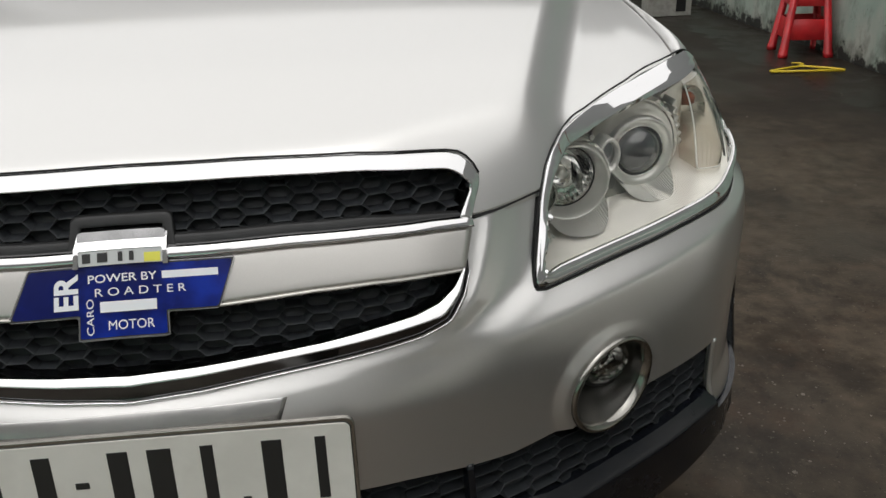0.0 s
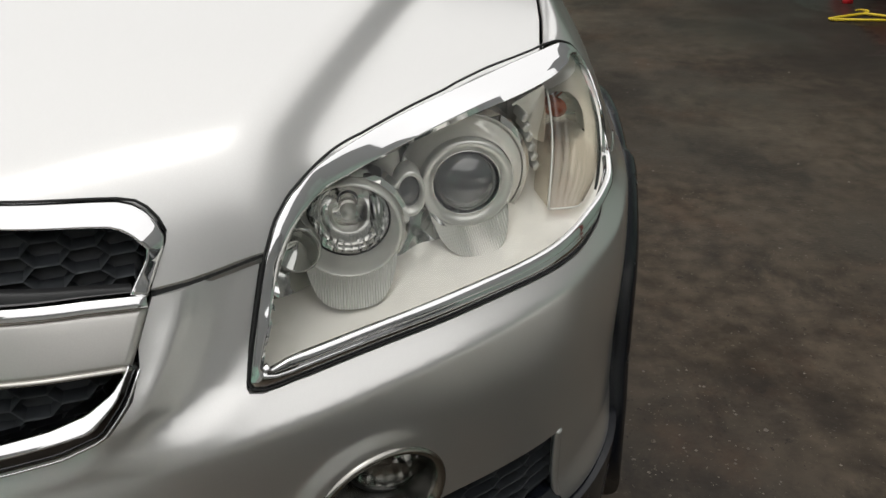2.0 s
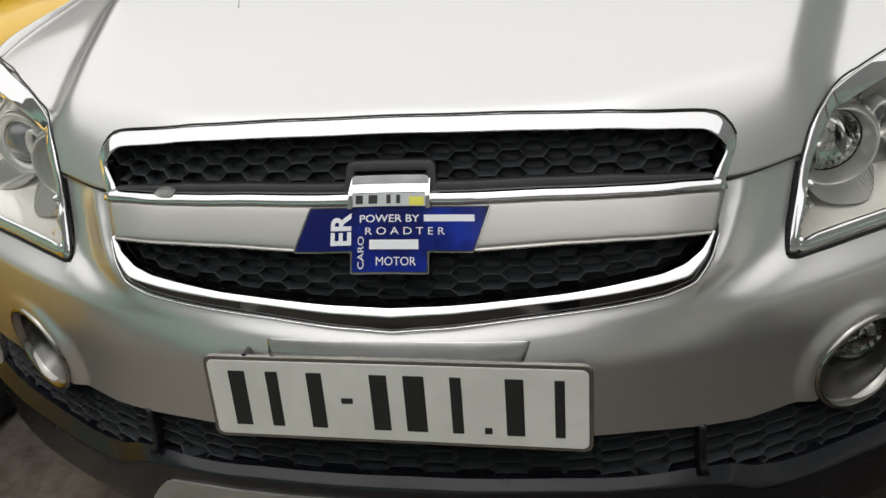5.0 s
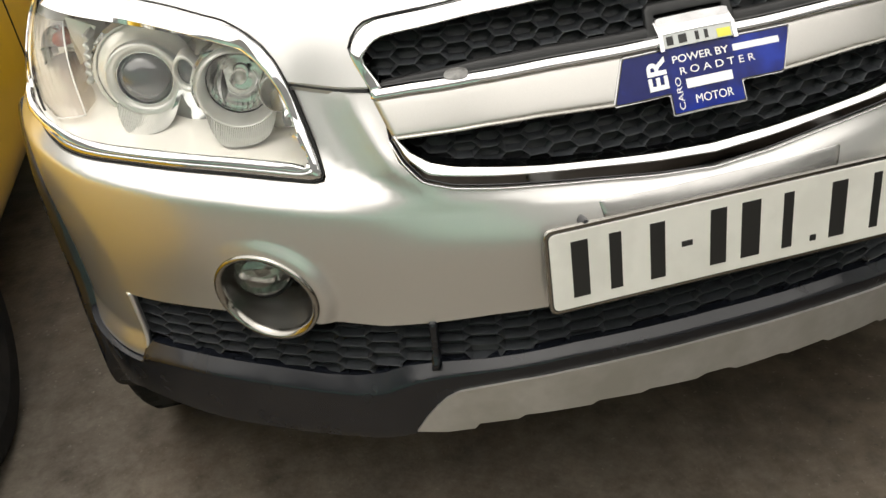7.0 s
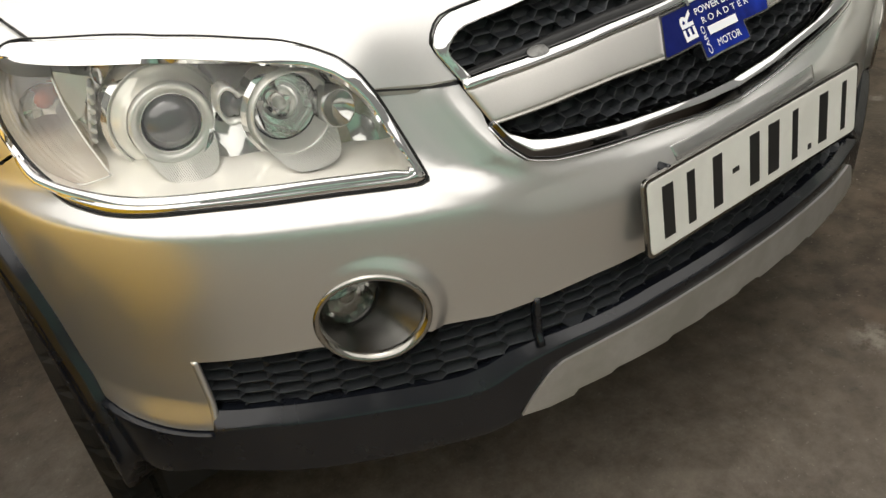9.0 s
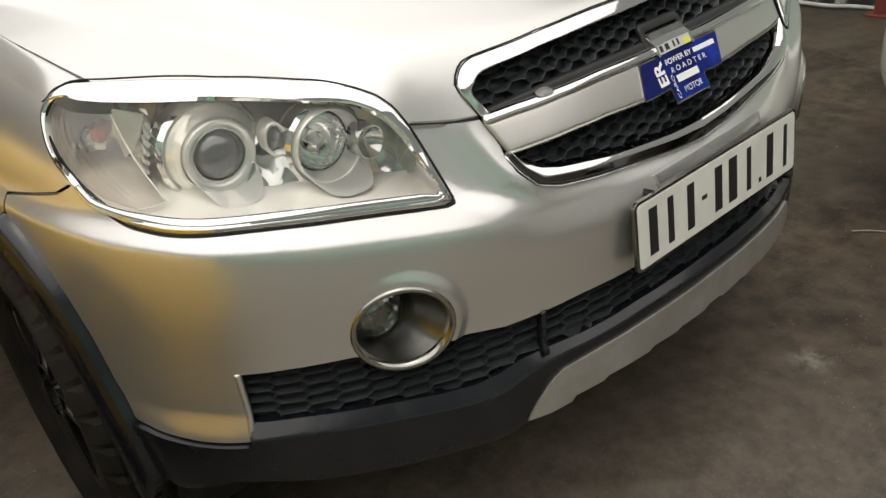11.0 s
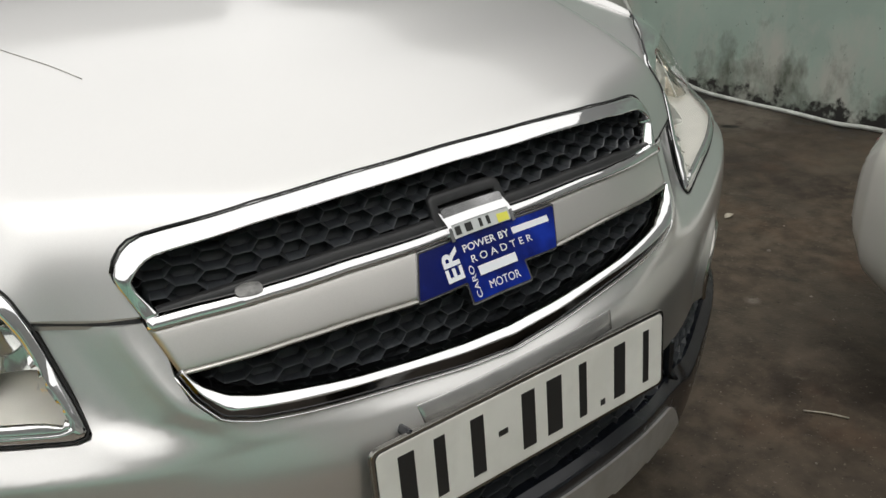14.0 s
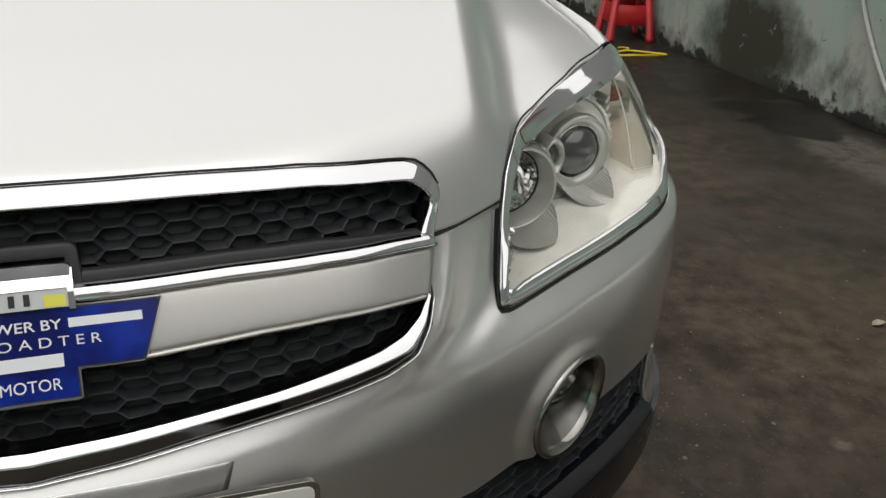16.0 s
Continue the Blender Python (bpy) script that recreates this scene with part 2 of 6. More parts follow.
def panel(name, outer, holes, shape, material, parent, step=0.012, lip=0.008, off=0.0, label="", side=1, lip_holes=True, lines=(), e=0.002):
    """A sheet-metal or moulded panel: an outline with holes, laid on a surface shape(u, v, off), its edges turned in."""
    v, f, loops = fill(outer, holes, step, lines)
    p = shape(side * v[:, 0], v[:, 1], off)
    q = shape(side * v[:, 0], v[:, 1], off - 0.01)
    tri = np.array([tuple(t) for t in f])
    g = np.cross(p[tri[:, 1]] - p[tri[:, 0]], p[tri[:, 2]] - p[tri[:, 0]])
    if ((g * (q - p)[tri[:, 0]]).sum(1)).sum() < 0:
        tri = tri[:, ::-1]
    faces = [tuple(int(i) for i in t) for t in tri]
    verts = [p]
    k = len(p)
    if lip:
        for l in loops if lip_holes else loops[:1]:
            n = len(l)
            rings = [shape(side * l[:, 0], l[:, 1], off + d) for d in (0.0, lip)]
            verts += rings
            for i in range(n):
                j = (i + 1) % n
                faces.append((k + i, k + j, k + n + j, k + n + i))
            k += 2 * n
    allv = np.concatenate(verts)
    ob = mesh(name, allv, faces, material, parent, label)
    # exact normals of the surface on the sheet, of the faces on the turned-in edge
    du = shape(side * v[:, 0] + e, v[:, 1], off) - shape(side * v[:, 0] - e, v[:, 1], off)
    dv = shape(side * v[:, 0], v[:, 1] + e, off) - shape(side * v[:, 0], v[:, 1] - e, off)
    nrm = np.cross(du, dv)
    nrm *= np.sign((nrm * (q - p)).sum(1))[:, None]
    rest = np.zeros((len(allv), 3))
    for f4 in faces[len(f):]:
        g = np.cross(allv[f4[1]] - allv[f4[0]], allv[f4[3]] - allv[f4[0]])
        for c in f4:
            rest[c] += g
    rest[: len(p)] = nrm
    rest /= np.maximum(np.linalg.norm(rest, axis=1), 1e-12)[:, None]
    if len(ob.data.vertices) == len(rest):
        ob.data.normals_split_custom_set_from_vertices([tuple(r) for r in rest])
    return ob


def band(name, a, b, shape, material, parent, rise=0.006, closed=False, n=90, sink=0.004, label="", side=1, power=0.5, base=0.0, lean=0.0, match=False, dip=None):
    """A moulded strip between two lines on a surface, with a rounded section."""
    if match:
        cut = [max(1, int(round(np.hypot(*(np.array(p) - q)) / 0.008))) for p, q in zip(a[:-1], a[1:])]
        a, b = (np.vstack([np.array(p) + (np.array(q) - p) * (np.arange(k) / k)[:, None] for p, q, k in zip(l[:-1], l[1:], cut)] + [np.array(l[-1:])]) for l in (a, b))
        n = len(a)
    else:
        a, b = even(a, n, closed), nearest(even(a, n, True), b) if closed else even(b, n)
    ts = [0, 0, 0.04, 0.12, 0.25, 0.5, 0.75, 0.88, 0.96, 1, 1]
    up = np.maximum(np.clip((a[:, 1] - 0.90) / 0.05, 0, 1), 1.6 * np.clip((0.88 - a[:, 1]) / 0.02, 0, 1)) if lean else 0
    offs = [sink + abs(lean)] + [-rise * (1 - abs(2 * t - 1) ** 4) ** power - lean * up * t + (dip(a) * t if dip else 0) for t in ts[1:-1]] + [sink + abs(lean)]
    rows = [shape(side * (a[:, 0] * (1 - t) + b[:, 0] * t), a[:, 1] * (1 - t) + b[:, 1] * t, base + o) for t, o in zip(ts, offs)]
    m = len(ts)
    verts = np.stack(rows, 1).reshape(-1, 3)
    faces = []
    for i in range(n if closed else n - 1):
        j = (i + 1) % n
        for k in range(m - 1):
            faces.append((i * m + k, j * m + k, j * m + k + 1, i * m + k + 1))
    if not closed:
        faces += [tuple(range(m)), tuple(range((n - 1) * m, n * m))[::-1]]
    return fix(mesh(name, verts, faces, material, parent, label))


def fix(ob):
    """Turns the faces outwards."""
    bm = bmesh.new()
    bm.from_mesh(ob.data)
    bmesh.ops.recalc_face_normals(bm, faces=bm.faces)
    bm.to_mesh(ob.data)
    bm.free()
    return ob


def turned(name, profile, material, parent, m, seg=48, label="", squash=1.0, smooth=True):
    """A body of revolution about its own -y axis: profile rows are (radius, forward)."""
    verts, faces = [], []
    for r, f in profile:
        for i in range(seg):
            a = 2 * math.pi * i / seg
            verts.append(m @ Vector((r * math.cos(a), -f, r * squash * math.sin(a))))
    for k in range(len(profile) - 1):
        for i in range(seg):
            j = (i + 1) % seg
            faces.append((k * seg + i, k * seg + j, (k + 1) * seg + j, (k + 1) * seg + i))
    if profile[0][0] > 1e-4:
        pass
    return fix(mesh(name, verts, faces, material, parent, label, smooth))


def block(name, size, place, material, parent=None, label="", bevel=0.004, seg=2, turn=(0, 0, 0)):
    """A bevelled box, centred on place."""
    bm = bmesh.new()
    bmesh.ops.create_cube(bm, size=1.0, matrix=Matrix.Diagonal((*size, 1)))
    if bevel:
        bmesh.ops.bevel(bm, geom=bm.edges[:], offset=bevel, segments=seg, profile=0.5, affect="EDGES")
    bmesh.ops.transform(bm, matrix=pose(*place, *turn), verts=bm.verts)
    return part(name, bm, material, parent, label, smooth=False)


def tube(name, pts, radius, material, parent=None, label="", seg=10, closed=False):
    """A round tube along a line of points."""
    p = np.array(pts, float)
    n = len(p)
    t = np.gradient(p, axis=0) if not closed else np.roll(p, -1, 0) - np.roll(p, 1, 0)
    t /= np.linalg.norm(t, axis=1)[:, None]
    ref = np.array([0, 0, 1.0]) if abs(t[:, 2]).max() < 0.9 else np.array([0.31, 0.93, 0.2])
    u = np.cross(t, ref)
    u /= np.linalg.norm(u, axis=1)[:, None]
    w = np.cross(t, u)
    verts = []
    for i in range(n):
        for k in range(seg):
            a = 2 * math.pi * k / seg
            verts.append(p[i] + radius * (math.cos(a) * u[i] + math.sin(a) * w[i]))
    faces = []
    for i in range(n if closed else n - 1):
        j = (i + 1) % n
        for k in range(seg):
            l = (k + 1) % seg
            faces.append((i * seg + k, i * seg + l, j * seg + l, j * seg + k))
    if not closed:
        faces += [tuple(range(seg))[::-1], tuple(range((n - 1) * seg, n * seg))]
    return fix(mesh(name, verts, faces, material, parent, label))


def curve_through(pts, n=60):
    """A smooth line through a few points."""
    p = np.array(pts, float)
    p = np.vstack([2 * p[0] - p[1], p, 2 * p[-1] - p[-2]])
    out = []
    for i in range(1, len(p) - 2):
        t = np.linspace(0, 1, 24, endpoint=False)[:, None]
        a, b, c, d = p[i - 1], p[i], p[i + 1], p[i + 2]
        out.append(0.5 * (2 * b + (c - a) * t + (2 * a - 5 * b + 4 * c - d) * t**2 + (3 * b - a - 3 * c + d) * t**3))
    return even(np.vstack(out + [p[-2:-1]]), n)

# ---- the car's shape: a plan line round the nose, leaning back above the bumper's crease ----
PLAN=[(-.25,.022),(-.12,.004),(0,0),(.12,.004),(.25,.022),(.368,.058),(.48,.102),(.586,.152),(.69,.208),(.781,.277),(.84,.36),(.875,.445),(.899,.56),(.912,.72),(.918,.9),(.92,1.2),(.92,1.7),(.92,2.2)]
def _plan():
    p=np.array(PLAN); out=[]
    for i in range(2,len(p)-2):
        t=np.linspace(0,1,40,endpoint=False)[:,None]
        a,b,c,d=p[i-1],p[i],p[i+1],p[i+2]
        out.append(.5*((2*b)+(c-a)*t+(2*a-5*b+4*c-d)*t**2+(3*b-a-3*c+d)*t**3))
    q=np.concatenate(out)
    L=np.r_[0,np.cumsum(np.linalg.norm(np.diff(q,axis=0),axis=1))]
    s=np.arange(0,L[-1],.004)
    return s,np.interp(s,L,q[:,0]),np.interp(s,L,q[:,1])
SS,PX,PY=_plan()
def _smooth(a,n):
    k=np.ones(2*n+1)/(2*n+1)
    return np.convolve(np.pad(a,n,mode='edge'),k,'valid')
TX,TY=(_smooth(np.gradient(np.r_[g*a[:0:-1],a]),9)[len(SS)-1:] for a,g in ((PX,-1),(PY,1)))
_l=np.hypot(TX,TY); NX,NY=-TY/_l,TX/_l      # inward normal
def sst(a, b, x):
    t = np.clip((x - a) / (b - a), 0, 1)
    return t * t * (3 - 2 * t)
def table(pts,soft=.03,lo=-.3,hi=2.4):
    g=np.arange(lo,hi,.005); a=np.array(pts,float); n=max(1,int(soft/.005))
    v=_smooth(_smooth(np.interp(g,a[:,0],a[:,1]),n),n)
    return lambda x: np.interp(x,g,v)
# by arc length s along the plan
T_E=table([(-.2,.032),(0,.045),(.2,.032),(.36,.014),(.44,.022),(.5,.035),(.9,.028),(1.05,.022),(1.6,.022)])
T_K=table([(-.2,.6),(0,.6),(.2,.6),(.42,.57),(.49,.44),(.58,.38),(.75,.33),(.9,.22),(1.05,.15),(2,.15)])
T_Q=table([(-.2,0),(.58,0),(.75,.8),(.95,2.0),(1.2,2.2),(2,2.2)])
T_C=table([(-.4,.757),(.39,.757),(.55,.767),(.775,.79),(.93,.804),(1.1,.81),(2,.81)])
T_W=table([(-.4,0),(.36,0),(.43,1),(2,1)],.015)
T_L=table([(-.36,.03),(.36,.03),(.44,.012),(.55,.004),(.82,.004),(.89,.012),(1.0,.010),(1.06,.002),(1.12,0),(2,0)])
# the lamp's face leans back further than the bumper: depth at its upper edge and at the bonnet's edge
T_LL=table([(-.3,0),(.545,0),(.575,.006),(.61,.028),(.65,.044),(.70,.048),(.74,.047),(.80,.041),(.86,.037),(.915,.028),(.965,.014),(1.02,.008),(1.10,0),(2,0)],.022)
T_LO=table([(-.3,0),(.55,0),(.583,.010),(.6,.020),(.615,.029),(.645,.038),(.68,.048),(.717,.054),(.754,.058),(.802,.064),(.882,.066),(.943,.058),(1.006,.046),(1.07,.026),(1.11,.002),(1.15,0),(2,0)],.022)
T_ZL=table([(-.3,.93),(.6,.933),(.635,.940),(.70,.948),(.766,.960),(.803,.965),(.859,.970),(.956,.979),(1.1,.982),(2,.982)],.022)
T_ZO=table([(-.3,.949),(.583,.949),(.615,.963),(.645,.970),(.70,.9765),(.754,.983),(.802,.986),(.882,.990),(.943,.993),(1.006,.996),(1.07,.998),(2,.998)],.022)
def lamp_lean(s,z):
    zl=T_ZL(s)
    lens=np.clip((z-.832)/(zl-.832),0,1)**1.4
    over=np.clip((z-zl)/(T_ZO(s)-zl),0,2.6)
    return T_LL(s)*lens+np.maximum(T_LO(s)-T_LL(s),0)*over


T_B=table([(-.4,.003),(.3,.003),(.45,.0055),(.9,.0065),(1.08,.004),(1.2,0),(2,0)])
T_R=table([(-.4,0),(.40,0),(.5,.004),(.6,.006),(.72,.008),(.83,.012),(.9,.013),(2,.013)])


def depth(s,z):
    zc=T_C(s); w=T_W(s); r=T_R(s)
    soft=lambda v,e: .5*(v+np.sqrt(v*v+e*e))
    lo=(1-w)*sst(.70,.80,z)+w*(soft(z-zc-r,.003)-soft(z-zc-.041,.010))/(.041-r)
    up=z-(zc+.043)
    up=.5*(up+np.sqrt(up*up+1e-4))
    t=np.clip((z-.60)/(zc+r-.60),0,1)      # the face swells out below the crease
    return T_E(s)*lo+T_K(s)*up+T_Q(s)*up*up+lamp_lean(s,z)-T_L(s)*sst(.545,.50,z)-T_B(s)*6.75*t*t*(1-t)
def surf(s,z,off=0.0):
    s=np.asarray(s,float);z=np.asarray(z,float)
    sg=np.where(s<0,-1,1); a=np.abs(s)
    d=depth(a,z)+off
    return np.stack([sg*(np.interp(a,SS,PX)+np.interp(a,SS,NX)*d),np.interp(a,SS,PY)+np.interp(a,SS,NY)*d,z+0*s],-1)
def smin(a,b,k):
    h=np.clip(.5+.5*(b-a)/k,0,1); return b*(1-h)+a*h-k*h*(1-h)
H_Z=table([(0,.945),(.157,.9868),(.25,1.012),(.35,1.036),(.6,1.078),(.9,1.112),(1.25,1.135),(1.6,1.145)],.04)
LEVELS=np.linspace(.84,1.10,131)
_s=np.linspace(0,1.5,751)
_lev=[surf(_s,np.full_like(_s,z)) for z in LEVELS]


def face_height(x, y):
    """The height at which the leaning nose passes over (x, y)."""
    rows = np.array([np.interp(x, np.maximum.accumulate(l[:, 0]), l[:, 1]) for l in _lev])
    k = np.clip((rows < y).sum(0), 1, len(LEVELS) - 1)
    i = np.arange(len(x))
    a, b = rows[k - 1, i], rows[k, i]
    return LEVELS[k - 1] + (LEVELS[1] - LEVELS[0]) * np.clip((y - a) / np.maximum(b - a, 1e-4), -2, 60)


T_D=table([(-.3,.012),(.15,.012),(.25,.008),(.33,.002),(.39,.001),(.42,.0),(.48,.0),(.49,.001),(.502,.0085),(.517,.029),(.527,.055),(2,.055)],.006)
def hood_raw(x, y):
    a = np.abs(np.atleast_1d(x)).astype(float)
    y = np.atleast_1d(y).astype(float)
    zf = face_height(a, y)
    xs = 0.445 + 0.29 * (y - 0.05)
    w = 0.030 - 0.003 * sst(0.2, 0.4, y)
    fold = (0.046 + 0.004 * sst(0.42, 0.22, y)) * sst(0.12, 0.26, y)
    zt = H_Z(y) - fold * sst(xs - w, xs + w, a) - 0.022 * (a / 0.77) ** 4
    k = 0.020 + 0.040 * sst(0.30, 0.50, a)
    return smin(zf + T_D(a) * sst(0.912, 0.955, zf), zt, k)


_hx, _hy = np.arange(0, 0.961, 0.004), np.arange(-0.05, 1.401, 0.004)
_g = np.array([hood_raw(_hx, np.full_like(_hx, v)) for v in _hy])
_k = np.exp(-0.5 * (np.arange(-10, 11) / 3.2) ** 2)
_k /= _k.sum()
_g = np.pad(_g, ((10, 10), (10, 10)), mode="edge")
_g[:, :10] = _g[:, 20:10:-1]
_g = np.apply_along_axis(np.convolve, 0, _g, _k, "valid")
_g = np.apply_along_axis(np.convolve, 1, _g, _k, "valid")


def hood(x, y):
    """The bonnet's height, its folds softened."""
    fx = np.clip(np.abs(np.atleast_1d(x)) / 0.004, 0, len(_hx) - 1.001)
    fy = np.clip((np.atleast_1d(y) + 0.05) / 0.004, 0, len(_hy) - 1.001)
    i, j = fx.astype(int), fy.astype(int)
    u, v = fx - i, fy - j
    return (_g[j, i] * (1 - u) + _g[j, i + 1] * u) * (1 - v) + (_g[j + 1, i] * (1 - u) + _g[j + 1, i + 1] * u) * v


def hood_at(x, y, off=0.0):
    x, y = np.atleast_1d(x).astype(float), np.atleast_1d(y).astype(float)
    return np.stack([x, y, hood(x, y) - off], -1)


def fog_rise(a):
    return np.clip(0.005 - 0.08 * (a - 0.606), 0.001, 0.011)


def nose(s, z, off=0.0):
    """The car's skin, raised in a flange round each fog lamp."""
    a = np.abs(np.asarray(s, float))
    r = np.hypot((a - 0.606) / 1.08, np.asarray(z) - 0.640)
    return surf(s, z, off - fog_rise(a) * sst(0.096, 0.074, r))


def lip_line(z):
    return np.interp(z, LIP_Z, (0.28, 0.345, 0.374, 0.405, 0.430, 0.451, 0.460))


def ridge_line(z):
    return np.interp(z, (0.750, 0.776, 0.794, 0.806, 0.85, 0.90), (0.408, 0.440, 0.474, 0.494, 0.55, 0.60))


LIP_Z = (0.755, 0.774, 0.789, 0.808, 0.839, 0.872, 0.893)


def bumper_skin(s, z, off=0.0):
    """The nose with a rolled lip round the grille and a hollow between grille and headlight."""
    a, z = np.abs(np.asarray(s, float)), np.asarray(z, float)
    u = a - lip_line(z)
    ridge = a - ridge_line(z)
    hollow = 0.0075 * sst(0.0, 0.055, u) * sst(0.766, 0.806, z) * sst(0.030, -0.024, ridge)
    lip = 0.0028 * np.exp(-(u / 0.011) ** 2) * sst(0.79, 0.825, z)
    below = np.interp(a, [p[0] for p in SMILE_OUT], [p[1] for p in SMILE_OUT]) - 0.0075 - z
    roll = 0.0055 * sst(0.022, -0.002, below) * sst(0.385, 0.34, a)
    return nose(s, z, off + hollow - lip + roll)

# ---- the silver car ----
car = empty("car", (0, 0, 0), None, "silver sport utility car with chrome grille surround, parked on dark concrete", "car")

# outlines, as (arc length from the middle, height)
BEZEL = [(0.500, 0.797), (0.512, 0.83), (0.540, 0.900), (0.558, 0.930), (0.577, 0.947)] + [(s, float(T_ZO(s))) for s in np.arange(0.60, 1.07, 0.02)] + [
         (1.085, 0.999), (1.108, 0.9985), (1.138, 0.987), (1.150, 0.962), (1.125, 0.930), (1.098, 0.908), (1.058, 0.884), (1.014, 0.860), (0.960, 0.841),
         (0.891, 0.831), (0.769, 0.825), (0.619, 0.811)]
LENS = [(0.512, 0.809), (0.528, 0.842), (0.555, 0.893), (0.574, 0.918)] + [(s, float(T_ZL(s))) for s in np.arange(0.605, 1.07, 0.02)] + [
        (1.097, 0.987), (1.1345, 0.980), (1.1465, 0.961), (1.122, 0.929), (1.096, 0.907), (1.054, 0.882), (1.012, 0.8625), (0.957, 0.850),
        (0.871, 0.840), (0.737, 0.8325), (0.619, 0.8215)]
BEZEL, LENS = rounded(BEZEL, 2, True, 0.16), rounded(LENS, 2, True, 0.16)
FOG = [(0.606 + 0.074 * math.cos(a), 0.640 + 0.0685 * math.sin(a)) for a in np.linspace(0, 2 * math.pi, 48, endpoint=False)]
GT = [(0, 0.9835), (0.15, 0.9835), (0.30, 0.980), (0.400, 0.971), (0.428, 0.967)]      # grille's top edge
GRILLE_R = [*GT[:4], (0.424, 0.9685), (0.4370, 0.9645), (0.4460, 0.9585), (0.4535, 0.949), (0.4575, 0.938), (0.4545, 0.9285), (0.432, 0.8945)]
BAR_TOP = [(0, 0.9055), (0.1, 0.906), (0.2, 0.9075), (0.30, 0.9065), (0.38, 0.903), (0.431, 0.8985)]
BAR_MID = [(s, z - 0.0115) for s, z in BAR_TOP]
BAR_LOW = [(0, 0.844), (0.118, 0.8455), (0.22, 0.850), (0.29, 0.8505), (0.36, 0.848), (0.407, 0.845)]
SMILE_IN = [(0, 0.781), (0.075, 0.785), (0.150, 0.7915), (0.22, 0.798), (0.284, 0.806), (0.335, 0.812), (0.364, 0.8185), (0.387, 0.8305), (0.400, 0.8445)]
SMILE_OUT = [(0, 0.762), (0.075, 0.767), (0.148, 0.7745), (0.22, 0.781), (0.284, 0.787), (0.335, 0.793), (0.370, 0.803), (0.395, 0.822), (0.410, 0.845)]
INTAKE_TOP = [(0, 0.611), (0.20, 0.610), (0.30, 0.604), (0.384, 0.594), (0.45, 0.590), (0.536, 0.600), (0.606, 0.606), (0.681, 0.610), (0.846, 0.613)]
INTAKE_LOW = [(0, 0.545), (0.11, 0.543), (0.20, 0.540), (0.28, 0.531), (0.32, 0.527), (0.385, 0.524), (0.432, 0.518), (0.465, 0.505), (0.505, 0.499), (0.55, 0.500), (0.624, 0.508), (0.70, 0.516), (0.776, 0.522), (0.845, 0.524)]
VAL_LOW = [(0, 0.457), (0.10, 0.455), (0.30, 0.440), (0.40, 0.418), (0.432, 0.400), (0.482, 0.384), (0.607, 0.390), (0.762, 0.408), (0.841, 0.422), (0.883, 0.424), (0.95, 0.40), (1.02, 0.375)]
SKID_TOP = [(0, 0.513), (0.12, 0.511), (0.21, 0.506), (0.285, 0.498), (0.325, 0.491), (0.360, 0.484), (0.378, 0.474), (0.394, 0.458), (0.410, 0.438), (0.429, 0.408)]


def both(line):
    """A line over the whole width from its right half."""
    l = [tuple(p) for p in line]
    return [(-s, z) for s, z in l[:0:-1]] + l


# bumper skin; its lower edge runs round the top of each fog lamp
BUMP_LOW = [p for p in INTAKE_TOP if p[0] < 0.54] + [(0.606 + 0.074 * math.cos(a), 0.640 + 0.0685 * math.sin(a)) for a in np.linspace(radians(213), radians(-28), 32)] + [p for p in INTAKE_TOP if p[0] > 0.675]
arch = [(1.060, 0.512), (1.080, 0.575), (1.096, 0.64), (1.122, 0.70), (1.150, 0.74), (1.200, 0.785), (1.235, 0.808)]
seam = [(1.240, 0.838), (1.16, 0.852), (1.098, 0.864), (1.068, 0.878)]
bez_low = [p for p in resample(BEZEL, 0.008)]
i0 = int(np.argmin([np.hypot(p[0] - 0.5435, p[1] - 0.9075) for p in bez_low]))
bez_run = [tuple(p) for p in np.roll(np.array(bez_low), -i0, 0)[::-1]]
under = []
for p in bez_run:
    under.append((p[0] - 0.0045 if p[0] < 0.55 else p[0], p[1] - 0.0042))
    if p[0] > 1.055 and p[1] > 0.879:
        break
half = [(0.436, 0.8920), (0.470, 0.8945), (0.541, 0.9050), *under, *seam[::-1], *arch[::-1], (1.045, 0.503), (1.019, 0.503), (0.93, 0.497), (0.846, 0.496)]
low_in = [(0.845, 0.522), (0.846, 0.613)]
bump_top = [(0.436, 0.893), (0.416, 0.858), (0.4105, 0.846)]
outer = both([(0, 0.7545)] + [(s + 0.003 + 0.004 * min(1, s / 0.37) * float(sst(0.412, 0.396, s)), z - 0.0075 * (1 if s < 0.38 else 0.4)) for s, z in SMILE_OUT[1:]] + bump_top[::-1][1:] + half + low_in + BUMP_LOW[::-1][1:])
